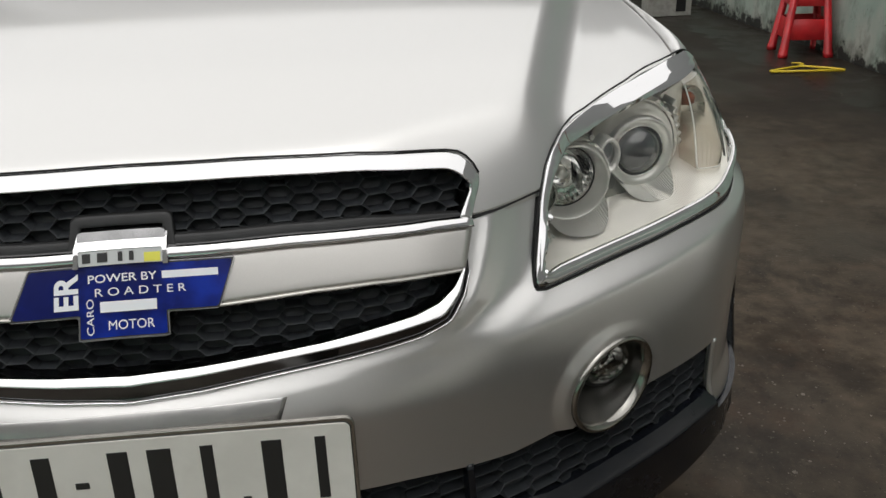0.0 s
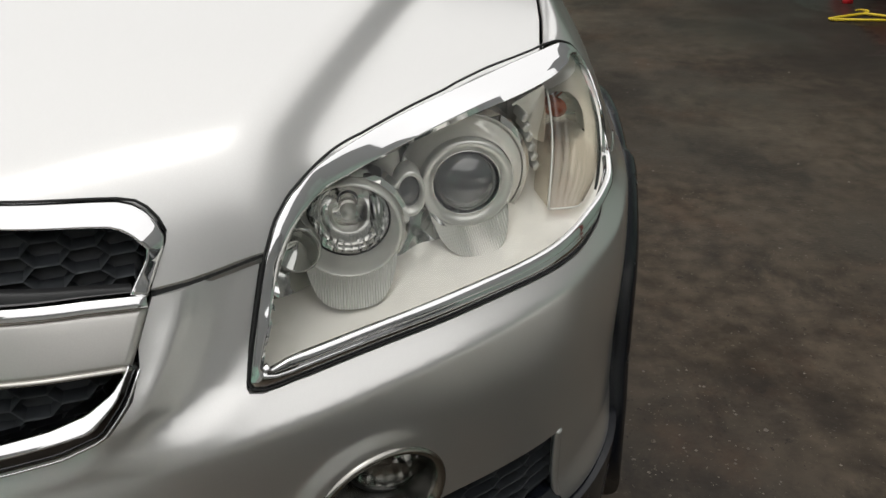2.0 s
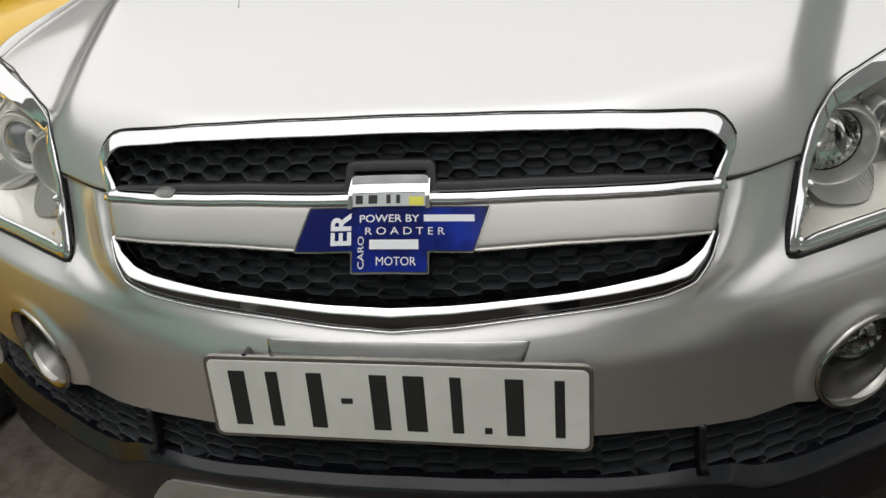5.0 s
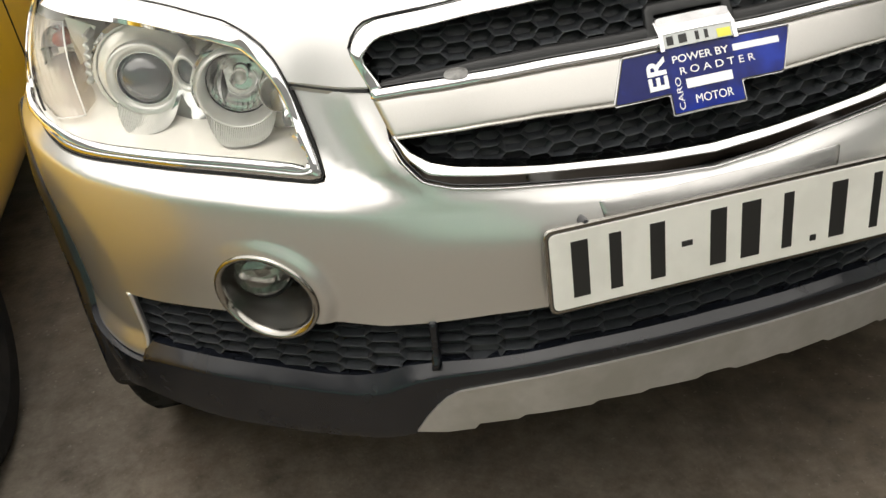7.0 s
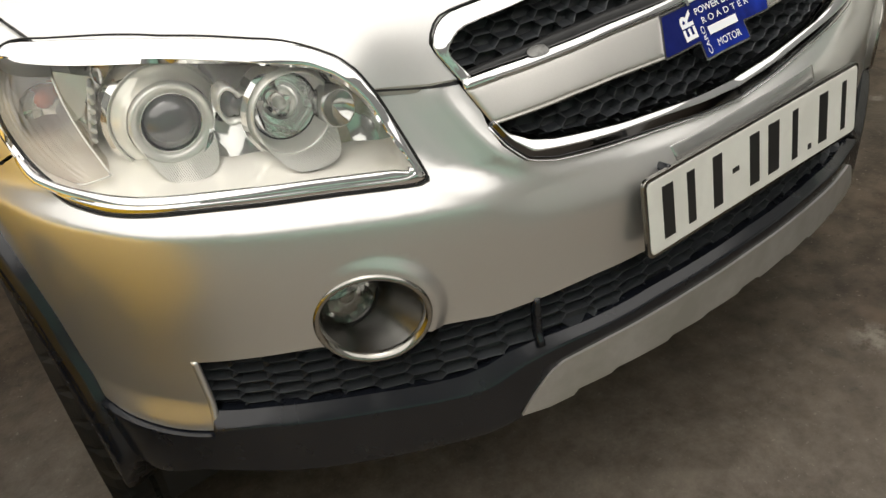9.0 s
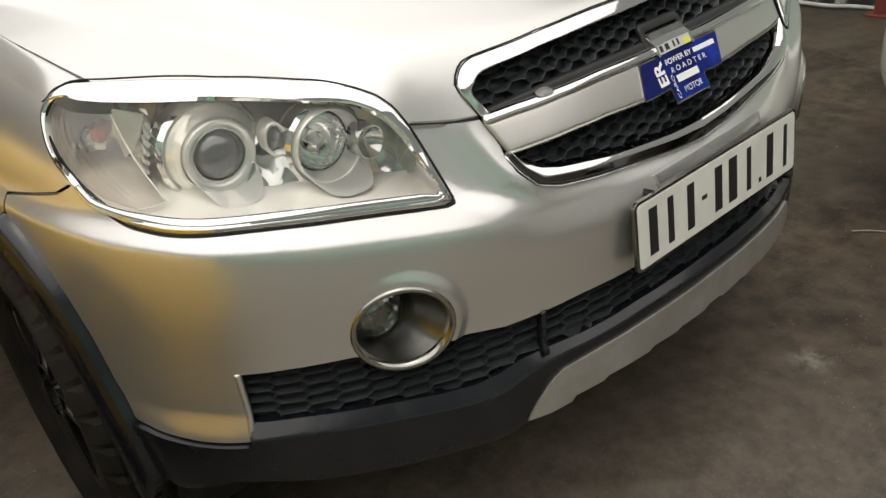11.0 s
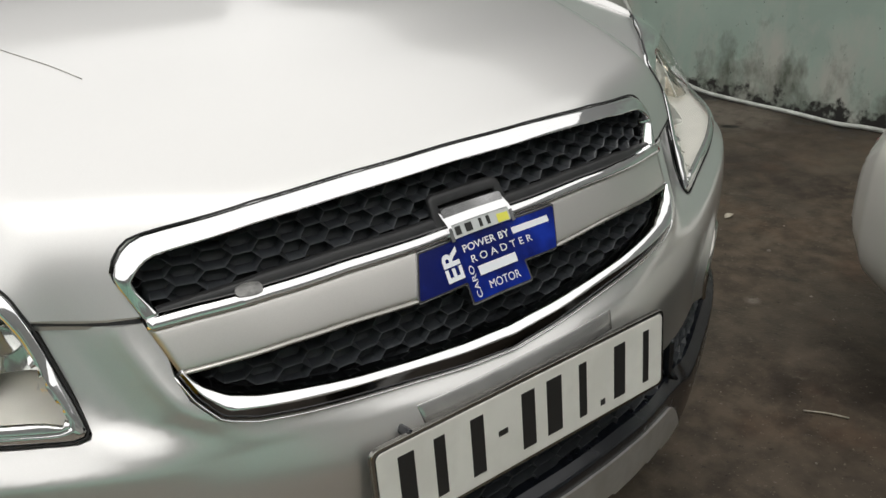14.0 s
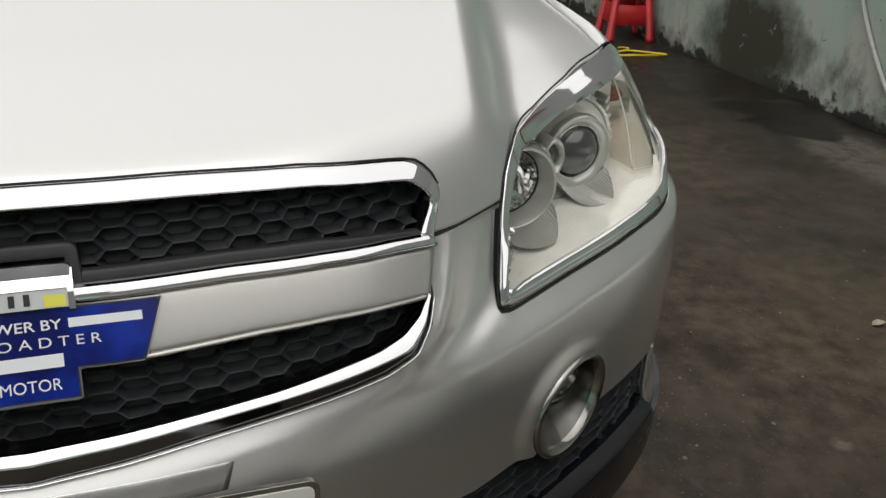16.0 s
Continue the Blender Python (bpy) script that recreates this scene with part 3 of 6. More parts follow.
# the outline runs along the grille, round the corner, under the arch and back along the intake
n_half = (len(outer) + 1) // 2
right = outer[n_half - 1:]
outline = right + [(-s, z) for s, z in right[::-1]]
panel("bumper", outline, [], bumper_skin, SILVER, car, step=0.0095, lip=0.010, label="silver painted front bumper skin",
      lines=[[(side * s, float(T_C(s) + T_R(s)) + d) for s in np.arange(0.40, 1.235, 0.012)] for side in (1, -1) for d in (-0.016, -0.011, -0.007, -0.004, -0.0015, 0.0015, 0.004, 0.007, 0.011, 0.016)]
      + [[(side * (0.606 + 1.08 * r * math.cos(a)), 0.640 + r * math.sin(a)) for a in np.linspace(0, 2 * math.pi, 70)] for side in (1, -1) for r in (0.0765, 0.081, 0.0855, 0.090, 0.0945)]
      + [[(side * (float(ridge_line(z)) + d), z) for z in np.arange(0.790, 0.86, 0.006)] for side in (1, -1) for d in (-0.018, -0.012, -0.006, 0, 0.006, 0.012, 0.018, 0.024)]
      + [[(side * q, float(np.interp(q, [p[0] for p in SMILE_OUT], [p[1] for p in SMILE_OUT])) - 0.0075 - d) for q in np.arange(0.004, 0.37, 0.009)] for side in (1, -1) for d in (0.003, 0.006, 0.010, 0.014, 0.019, 0.024)]
      + [[(side * (float(lip_line(z)) + d), z) for z in np.arange(0.80, 0.89, 0.006)] for side in (1, -1) for d in (-0.006, 0, 0.006, 0.012)])

for side in (1, -1):
    lip_line_pts = curve_through([(0.8465, 0.6135), (0.8455, 0.58), (0.8445, 0.55), (0.8445, 0.522), (0.8460, 0.503)], 24)
    tube("intake_lip", surf(side * lip_line_pts[:, 0], lip_line_pts[:, 1], 0.0025), 0.0052, SILVER, car, "rolled silver edge at the intake's end", seg=10)

# dark shell behind the gaps
panel("inner_shell", [(-1.25, 0.42), (1.25, 0.42), (1.25, 0.83), (1.10, 0.835), (0.95, 0.815), (0.60, 0.785), (0.47, 0.785), (0.47, 0.93), (0.44, 0.955), (-0.44, 0.955),
                      (-0.47, 0.93), (-0.47, 0.785), (-0.60, 0.785), (-0.95, 0.815), (-1.10, 0.835), (-1.25, 0.83)], [FOG, [(-s, z) for s, z in FOG]], lambda s, z, o: surf(s, z, o), SEAL, car, step=0.03, lip=0, off=0.045)

# hood
SEAM_HOOD = [(0.771, 0.512), (0.780, 0.60), (0.788, 0.75), (0.790, 0.95), (0.785, 1.22)]
gap = nose(np.array([0.4365, 0.470, 0.541]), np.array([0.8975, 0.900, 0.9105]))[:, :2]
topline = [p for p in resample(BEZEL, 0.01) if p[1] > 0.9105 and p[0] < 1.068]
topline.sort(key=lambda p: p[0] + p[1])
along = nose(np.array([p[0] for p in topline]) - 0.0015, np.array([p[1] for p in topline]) + 0.0022)[:, :2]
rim = resample(GRILLE_R[:5] + [(q + 0.003, z + 0.0005) for q, z in GRILLE_R[5:-1]] + [(0.4365, 0.8955)], 0.012, False)
front = nose(rim[:, 0], rim[:, 1] + 0.003)[:, :2]
hood_half = [tuple(p) for p in front[1:]] + [tuple(p) for p in gap[1:]] + [tuple(p) for p in along[2:]] + SEAM_HOOD
hood_out = [tuple(front[0])] + hood_half + [(0.5, 1.245), (0, 1.25)]
hood_out = hood_out + [(-x, y) for x, y in hood_out[-2:0:-1]]
panel("hood", hood_out, [], hood_at, SILVER, car, step=0.010, lip=0.010, label="silver bonnet with a raised middle", e=0.007)

# fenders
for side in (1, -1):
    bz = [p for p in resample(BEZEL, 0.008) if p[0] > 1.05 and p[1] > 0.880]
    bz.sort(key=lambda p: math.atan2(p[1] - 0.94, p[0] - 1.02))
    rim = [(p[0] + 0.004, p[1]) for p in bz if p[1] < 0.975]
    arch_up = [(1.245, 0.815)] + [(1.465 + 0.452 * math.cos(a), 0.36 + 0.452 * math.sin(a)) for a in np.linspace(radians(112), radians(12), 16)]
    ftop = [(1.95, 1.035), (1.70, 1.02), (1.45, 1.005), (1.30, 0.992), (1.20, 0.982), (1.158, 0.974)]
    poly = [(1.071, 0.882), (1.10, 0.868), (1.162, 0.856), (1.242, 0.842), *arch_up, (1.95, 0.44), *ftop, *rim[::-1]]
    fender = panel("fender", poly, [], nose, SILVER, car, step=0.014, lip=0.010, side=side, label="silver front wing")
    corner = sorted([tuple(p) for p in resample(BEZEL, 0.008) if p[0] > 1.072 and p[1] > 0.976], key=lambda p: p[0] - p[1])
    a = np.vstack([even([(s + 0.002, z + 0.002) for s, z in corner], 12), even(ftop[::-1], 28)])
    low = nose(side * a[:, 0], a[:, 1])
    sh = even([(0.775, 0.511), (0.784, 0.60), (0.792, 0.75), (0.794, 0.95), (0.789, 1.22), (0.788, 1.36)], 40)
    top = hood_at(side * sh[:, 0], sh[:, 1])
    below = nose(side * a[:, 0], a[:, 1] - 0.02)
    tang = low - below
    mid = low + tang * np.clip((top[:, 2:] - low[:, 2:]) / tang[:, 2:] * 0.95, 0, 3)
    rows = [(low * (1 - t) ** 2 + 2 * 1.8 * mid * t * (1 - t) + top * t * t) / ((1 - t) ** 2 + 2 * 1.8 * t * (1 - t) + t * t) for t in np.linspace(0, 1, 13)] + [top - np.array([0, 0, 0.012])]
    k, n = len(rows), 40
    verts = np.stack(rows, 1).reshape(-1, 3)
    faces = [(i * k + j, (i + 1) * k + j, (i + 1) * k + j + 1, i * k + j + 1) for i in range(n - 1) for j in range(k - 1)]
    ob = fix(mesh("fender_top", verts, faces, SILVER, fender))
    # black wheel-arch cladding, standing a little proud
    ring = lambda r, a: (1.465 + r * math.cos(a), 0.36 + r * math.sin(a))
    co = [(1.030, 0.400), (1.048, 0.500), (1.078, 0.575), (1.094, 0.64), (1.120, 0.703), (1.148, 0.744), (1.198, 0.789), (1.243, 0.817)] + [ring(0.456, a) for a in np.linspace(radians(112), radians(8), 14)]
    ci = [(1.085, 0.290), (1.120, 0.45), (1.145, 0.55), (1.175, 0.63), (1.22, 0.697), (1.27, 0.742)] + [ring(0.396, a) for a in np.linspace(radians(112), radians(8), 14)]
    band("wheel_arch_trim", co, ci, nose, TRIM_BLACK, car, rise=0.026, n=70, sink=0.03, side=side, label="black plastic wheel arch trim", power=0.6)
    # dark wheel well
    wl = [(1.465 + r * math.cos(a), 0.36 + r * math.sin(a)) for r, a in [(0.41, t) for t in np.linspace(radians(200), radians(-20), 30)]]
    outer_w = nose(side * np.array([p[0] for p in wl]), np.array([p[1] for p in wl]), 0.03)
    inner_w = outer_w.copy()
    inner_w[:, 0] = side * 0.55
    v = np.vstack([outer_w, inner_w])
    n = len(wl)
    fc = [(i, i + 1, n + i + 1, n + i) for i in range(n - 1)] + [tuple(range(n, 2 * n))]
    mesh("wheel_well", v, fc, SEAL, car, smooth=False)

# lower valance, black, with the lip over the skid plate
v_top = [(s, z + 0.001) for s, z in INTAKE_LOW] + [(0.846, 0.493), (0.93, 0.494), (1.019, 0.500), (1.046, 0.500), (1.062, 0.48), (1.075, 0.42), (1.068, 0.372)]
v_half = v_top + VAL_LOW[::-1]
v_right = [p for p in v_half if p[0] > 0]
v_all = [(0, 0.546)] + v_right + [(0, 0.457)] + [(-s, z) for s, z in v_right[::-1]]
CREASE = table([(-.3, .531), (0, .533), (.12, .533), (.20, .530), (.285, .520), (.36, .511), (.410, .504), (.440, .491), (.465, .479), (.505, .477), (.552, .480), (.627, .488), (.70, .496), (.776, .503), (.84, .505), (.93, .500), (1.02, .504), (2, .50)], .012)
REACH = table([(-.36, .013), (.36, .013), (.44, .018), (.55, .016), (.82, .016), (.89, .021), (1.0, .020), (1.06, .012), (2, .010)])


def valance_at(s, z, off=0.0):
    """A sloping shelf under the intake, a crease, an upright face and a tucked-in foot."""
    a = np.abs(np.asarray(s, float))
    z = np.asarray(z, float)
    zt, zc = np.interp(a, [p[0] for p in INTAKE_LOW], [p[1] for p in INTAKE_LOW]), CREASE(a)
    zt = np.maximum(zt, zc + 0.008)
    t = (zt - z) / (zt - zc)
    run = 0.5 * (t + 1 - np.sqrt((t - 1) ** 2 + 0.012))
    r = REACH(a) * np.clip(run, -0.2, 1.2) - 0.06 * np.clip(zc - z, 0, 1) - 0.10 * sst(0.42, 0.30, z) ** 2
    return surf(s, z, off - r + T_L(a) * sst(.545, .50, z))


panel("lower_valance", v_all, [], valance_at, TRIM_BLACK, car, step=0.011, lip=0.014, label="black plastic lower bumper", e=0.001,
      lines=[[(side * q, float(CREASE(q)) + d) for q in np.arange(0.004, 1.04, 0.011)] for side in (1, -1) for d in (-0.007, -0.003, 0, 0.003, 0.007)])
notch = [(0.429, 0.405), (0.385, 0.404), (0.346, 0.409), (0.338, 0.419), (0.284, 0.425), (0.274, 0.432), (0.215, 0.434), (0.182, 0.4345), (0.172, 0.441), (0.112, 0.4395), (0.099, 0.444),
         (0.030, 0.441), (0.017, 0.447), (0, 0.447)]
sk = [p for p in SKID_TOP if p[0] > 0] + notch[1:-1]
sk_all = [(0, 0.513)] + sk + [(0, 0.447)] + [(-s, z) for s, z in sk[::-1]]


def skid_at(s, z, off=0.0):
    return valance_at(s, z, off - 0.004)


panel("skid_plate", sk_all, [], skid_at, SKID, car, step=0.014, lip=0.016, label="silver skid plate with a notched lower edge")


# honeycomb meshes
def honeycomb(name, poly, shape, parent, w, h, off, deep, label, rim=0.94, floor=0.83, clear=0.0, flat=0.25, edge=None):
    """Open cells with thin walls; flat is half the length of a cell's level edge."""
    poly = np.array(poly)
    lo, hi = poly.min(0), poly.max(0)
    verts, faces = [], []
    pitch = (0.5 + flat) * w
    cx = -math.ceil(max(-lo[0], hi[0]) / pitch) * pitch
    hexa = np.array([(w / 2, 0), (w * flat, h / 2), (-w * flat, h / 2), (-w / 2, 0), (-w * flat, -h / 2), (w * flat, -h / 2)])
    while cx <= hi[0] + w:
        cz = lo[1] - h + (h / 2 if round(cx / pitch) % 2 else 0)
        while cz <= hi[1] + h:
            if inside(np.array([(cx, cz)]), poly).any() and math.hypot((abs(cx) - 0.606) / 1.08, cz - 0.640) > clear:
                k = len(verts)
                for sc, o in ((1.0, 0.0), (rim + 0.03, -0.0010), (rim, 0.0004), (floor, deep)):
                    q = hexa * (1 - (1 - sc) * h / w, sc) + (cx, cz)
                    verts += list(shape(q[:, 0], q[:, 1], off + o))
                for a in range(3):
                    for i in range(6):
                        j = (i + 1) % 6
                        faces.append((k + a * 6 + i, k + a * 6 + j, k + a * 6 + 6 + j, k + a * 6 + 6 + i))
                faces.append(tuple(k + 18 + i for i in range(6)))
            cz += h
        cx += pitch
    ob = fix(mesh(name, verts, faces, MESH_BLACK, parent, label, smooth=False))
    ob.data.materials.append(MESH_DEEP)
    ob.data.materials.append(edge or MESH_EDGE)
    for i, p in enumerate(ob.data.polygons):      # shade on each dull cell floor and light on its thin edge are painted in
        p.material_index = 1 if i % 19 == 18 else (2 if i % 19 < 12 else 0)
    return ob


up_r = [(0, 0.974), (0.30, 0.971), (0.425, 0.959), (0.450, 0.93), (0.442, 0.89)]
up_all = up_r + [(s, z - 0.008) for s, z in BAR_TOP[::-1]] + [(-s, z - 0.008) for s, z in BAR_TOP[1:]] + [(-s, z) for s, z in up_r[:0:-1]]
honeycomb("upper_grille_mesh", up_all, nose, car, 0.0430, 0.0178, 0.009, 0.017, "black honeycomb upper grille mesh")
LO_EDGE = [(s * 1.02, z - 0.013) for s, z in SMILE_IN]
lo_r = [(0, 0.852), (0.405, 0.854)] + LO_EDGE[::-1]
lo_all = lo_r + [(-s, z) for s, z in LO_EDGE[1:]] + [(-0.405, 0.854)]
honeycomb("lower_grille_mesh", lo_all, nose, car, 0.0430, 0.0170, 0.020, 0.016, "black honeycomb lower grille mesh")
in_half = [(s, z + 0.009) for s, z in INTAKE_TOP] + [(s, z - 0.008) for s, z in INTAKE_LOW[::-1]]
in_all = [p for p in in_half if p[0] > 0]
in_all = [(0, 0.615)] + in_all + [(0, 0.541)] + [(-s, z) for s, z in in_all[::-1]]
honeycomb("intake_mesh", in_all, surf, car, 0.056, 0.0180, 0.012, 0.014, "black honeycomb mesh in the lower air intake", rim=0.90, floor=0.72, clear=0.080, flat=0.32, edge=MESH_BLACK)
for side in (1, -1):
    band("intake_divider", [(0.380, 0.596), (0.382, 0.524)], [(0.391, 0.596), (0.395, 0.522)], surf, TRIM_BLACK, car, rise=0.010, n=10, side=side, base=0.006)

# dark backing round the upper mesh
band("grille_sill", [(q, z + 0.0085 - 0.006 * float(sst(0.30, 0.43, abs(q)))) for q, z in both(BAR_TOP)], [(q, z - 0.002) for q, z in both(BAR_TOP)], nose, SILL, car, rise=0.004, n=90, base=0.004, power=0.3, label="dusty black sill above the grille bar")
band("badge_collar", [(-0.062, 0.899), (-0.058, 0.9335), (-0.052, 0.9375), (0.054, 0.9375), (0.060, 0.9335), (0.064, 0.899)],
     [(-0.046, 0.899), (-0.046, 0.925), (-0.045, 0.926), (0.047, 0.926), (0.048, 0.925), (0.048, 0.899)], nose, SILL, car, rise=0.004, base=0.003, match=True, power=0.3, label="black stepped collar round the badge")

# dried glue left on the sill and its strip
smear = rounded([(-0.341, 0.9065), (-0.336, 0.9110), (-0.322, 0.9125), (-0.311, 0.9105), (-0.308, 0.9050), (-0.316, 0.9025), (-0.332, 0.9032)], 2, True)
panel("glue_smear", smear, [], lambda q, z, o: nose(q, z, o - 0.0066 * sst(0.9085, 0.9050, z)), GLUE, car, step=0.003, off=-0.0044, lip=0.002, label="whitish smear of dried glue")

# chrome and satin strips of the grille
fr_out = rounded(both(GRILLE_R), 1, False, 0.12)
fr_in = rounded(both([(0, 0.9685), (0.15, 0.9685), (0.30, 0.9655), (0.390, 0.9560), (0.412, 0.9530), (0.4215, 0.9495), (0.4290, 0.9445), (0.4350, 0.9385), (0.4395, 0.9325), (0.4375, 0.9245), (0.4175, 0.899)]), 1, False, 0.12)
band("grille_surround", fr_out, fr_in, nose, CHROME, car, rise=0.006, n=160, sink=0.012, label="chrome upper grille surround", power=0.16, match=True, lean=0.0075)
fr_up = rounded(both([(s + (0.003 if s > 0.435 else 0), z + (0.0005 if s < 0.45 else 0.001)) for s, z in GRILLE_R]), 1, False, 0.12)
band("grille_seal", fr_up, [(s * 0.995, z - 0.002) for s, z in fr_out], nose, SEAL, car, rise=0.0, sink=0.003, base=0.004, match=True)
band("bar_top_strip", both(BAR_TOP), both(BAR_MID), nose, CHROME, car, rise=0.010, n=100, sink=0.01, label="chrome strip along the grille bar", power=0.25)
BAR_L2 = both(BAR_LOW)
band("grille_bar", [(s, z) for s, z in both([(a, z) for a, z in BAR_MID])], BAR_L2, nose, SATIN, car, rise=0.004, n=100, sink=0.012, label="satin silver grille bar", power=0.15)
band("bar_low_strip", [(s, z + 0.0025) for s, z in BAR_L2], [(s, z - 0.002) for s, z in BAR_L2], nose, DULL_CHROME, car, rise=0.006, n=100, sink=0.01)
CHROME_LOW = [(s - 0.0045 * float(sst(0.33, 0.385, s)), z + 0.0100 * (1 if s < 0.36 else 0.35)) for s, z in SMILE_OUT]
band("lower_grille_surround", both(SMILE_IN), both(CHROME_LOW), nose, CHROME, car, rise=0.004, n=140, sink=0.014, label="chrome lower grille surround", power=0.35, lean=0.0034)

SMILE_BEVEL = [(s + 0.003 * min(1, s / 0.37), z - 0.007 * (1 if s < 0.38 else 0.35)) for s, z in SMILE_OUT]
band("surround_bevel", both(CHROME_LOW), both(SMILE_BEVEL), nose, BEVEL_DARK, car, rise=0.0, n=140, sink=0.010, base=-0.0065, lean=-0.0051)
tube("surround_edge", nose(*np.array([(a, z - 0.0005) for a, z in even(both(SMILE_BEVEL), 90)]).T, -0.0016), 0.0013, CHROME, car, "thin bright lower edge of the surround", seg=6)

# dark rubber lip under the bonnet's front edge
edge = resample(GRILLE_R[:5] + [(q + 0.002, z + 0.0008) for q, z in GRILLE_R[5:9]], 0.012, False)
edge = np.array([(-s, z) for s, z in edge[:0:-1]] + [(s, z) for s, z in edge])
tube("bonnet_lip", nose(edge[:, 0], edge[:, 1] + 0.0016), 0.0014, SEAL, car, "black rubber lip along the bonnet edge", seg=8)

# dark seals in the joint between bonnet and bumper
for side in (1, -1):
    band("bonnet_seal", [(0.436, 0.900), (0.470, 0.9020), (0.541, 0.9120)], [(0.436, 0.892), (0.470, 0.894), (0.540, 0.905)], nose, SEAL, car, rise=0.0, n=20, sink=0.004, side=side, base=0.0012)

# dirt mark scraped across the bonnet
mark = curve_through([(-0.372, 0.66), (-0.350, 0.60), (-0.330, 0.55), (-0.312, 0.495)], 20)
mz = hood_at(mark[:, 0], mark[:, 1], -0.0003)
tube("dirt_streak", mz, 0.0008, DIRT, car, "thin grey dirt streak", seg=6)


# ---- headlights ----
def recess(s):
    return 0.0062 * sst(0.93, 1.06, np.abs(s))


_low = np.array(sorted([tuple(p) for p in resample(LENS, 0.004) if p[1] < 0.885 and p[0] > 0.512 or p[0] > 1.05 and p[1] < 0.955]))


def lens_rise(s, z):
    """The cover bulges out towards its lower edge."""
    a = np.abs(np.asarray(s, float))
    return 0.0135 * sst(0.040, 0.002, np.asarray(z) - np.interp(a, _low[:, 0], _low[:, 1])) * sst(1.09, 1.0, a)


MID = offset_loop(LENS, np.where(LENS[:, 1] < 0.88, 0.0022, 0.0062 - 0.0047 * sst(0.98, 1.10, LENS[:, 0])))


def lamp_pose(side, x, y, z, turn=0.0):
    """A lamp's axis: forward is -y, turned a little outwards."""
    return Matrix.Diagonal((side, 1, 1, 1)) @ pose(x, y, z, 0, 0, turn)


def tongue(name, m, ring, half, length, floor, parent, material):
    """A ribbed shield-shaped shelf that runs forward from a lamp ring down to the housing floor."""
    n, rows = 72, 10
    verts, faces = [], []
    for k in range(rows):
        v = k / (rows - 1)
        for i in range(n + 1):
            u = 2 * i / n - 1
            reach = length * max(0.0, 1 - abs(u) ** 2.4) ** 0.55
            z0 = -math.sqrt(max(0.0, ring * ring - (half * u) ** 2))
            z = z0 + (min(floor, z0) - z0) * v ** 0.8 * (1 - abs(u) ** 3)
            verts.append(m @ Vector((half * u * (1 + 0.04 * (1 - v)), 0.002 - reach * v, z + (0.0013 if i % 2 else -0.0002))))
    for k in range(rows - 1):
        for i in range(n):
            q = k * (n + 1) + i
            faces.append((q, q + 1, q + n + 2, q + n + 1))
    return mesh(name, verts, faces, material, parent, smooth=False)


def bezel(side, parent):
    """The chrome surround: an even flat strip with a narrow inner facet and a wall down to the lens."""
    n = 260
    a = even(BEZEL, n, True)
    ease = np.exp(-0.5 * (np.arange(-9, 10) / 3.0) ** 2)
    ease /= ease.sum()
    keep = sst(0.10, 0.04, np.hypot(a[:, 0] - 0.500, a[:, 1] - 0.797))[:, None]

    def matched(line):
        """The facing points on an inner line, evenly spread round the bends."""
        p = nearest(a, line)
        q = np.stack([np.convolve(np.r_[p[-9:, k], p[:, k], p[:9, k]], ease, "valid") for k in range(2)], 1)
        return p * keep + q * (1 - keep)

    b, c = matched(MID), matched(LENS)
    up = np.maximum(np.clip((a[:, 1] - 0.90) / 0.05, 0, 1), 1.6 * np.clip((0.88 - a[:, 1]) / 0.02, 0, 1))
    run = sst(0.950, 0.965, a[:, 1]) * sst(0.59, 0.63, a[:, 0]) * sst(1.10, 1.06, a[:, 0])

    def fair(p):
        """Along the upper edge the lines run in one even sweep."""
        ok = (run > 0.02)
        x = a[ok, 0] - 0.85
        q = p.copy()
        for k in range(3):
            q[ok, k] = np.polyval(np.polyfit(x, p[ok, k], 4), x)
        return p * (1 - run[:, None]) + q * run[:, None]

    out = fair(nose(a[:, 0], a[:, 1]))
    inn = fair(nose(b[:, 0], b[:, 1], -0.004 * up + 0.0038 * sst(1.03, 1.075, a[:, 0])))
    low = fair(nose(c[:, 0], c[:, 1], 0.007 - recess(c[:, 0]) - lens_rise(*c.T)))
    soft = lambda p: np.stack([np.convolve(np.r_[p[-9:, k], p[:, k], p[:9, k]], ease, "valid") for k in range(3)], 1)
    cross = (inn - out) * keep + soft(inn - out) * (1 - keep)
    inn = out + cross
    tang = np.roll(out, -2, 0) - np.roll(out, 2, 0)
    nrm = np.cross(tang, cross)
    nrm /= np.linalg.norm(nrm, axis=1)[:, None]
    nrm *= np.sign((nrm * (nose(a[:, 0], a[:, 1], -0.01) - out)).sum(1))[:, None]
    nrm = nrm * keep + soft(nrm) * (1 - keep)
    rows = [out - 0.008 * nrm] + [out + cross * t + nrm * h for t, h in ((0, 0.0), (0.03, 0.0008), (0.08, 0.0012), (0.4, 0.0013), (0.76, 0.0013), (0.80, 0.0012), (0.97, 0.0003), (1.0, 0.0))]
    rows += [inn * 0.85 + low * 0.15, low]
    m = len(rows)
    verts = np.stack(rows, 1).reshape(-1, 3) * (side, 1, 1)
    faces = [(i * m + j, (i + 1) % n * m + j, (i + 1) % n * m + j + 1, i * m + j + 1) for i in range(n) for j in range(m - 1)]
    return fix(mesh("bezel", verts, faces, CHROME, parent, "chrome bezel"))


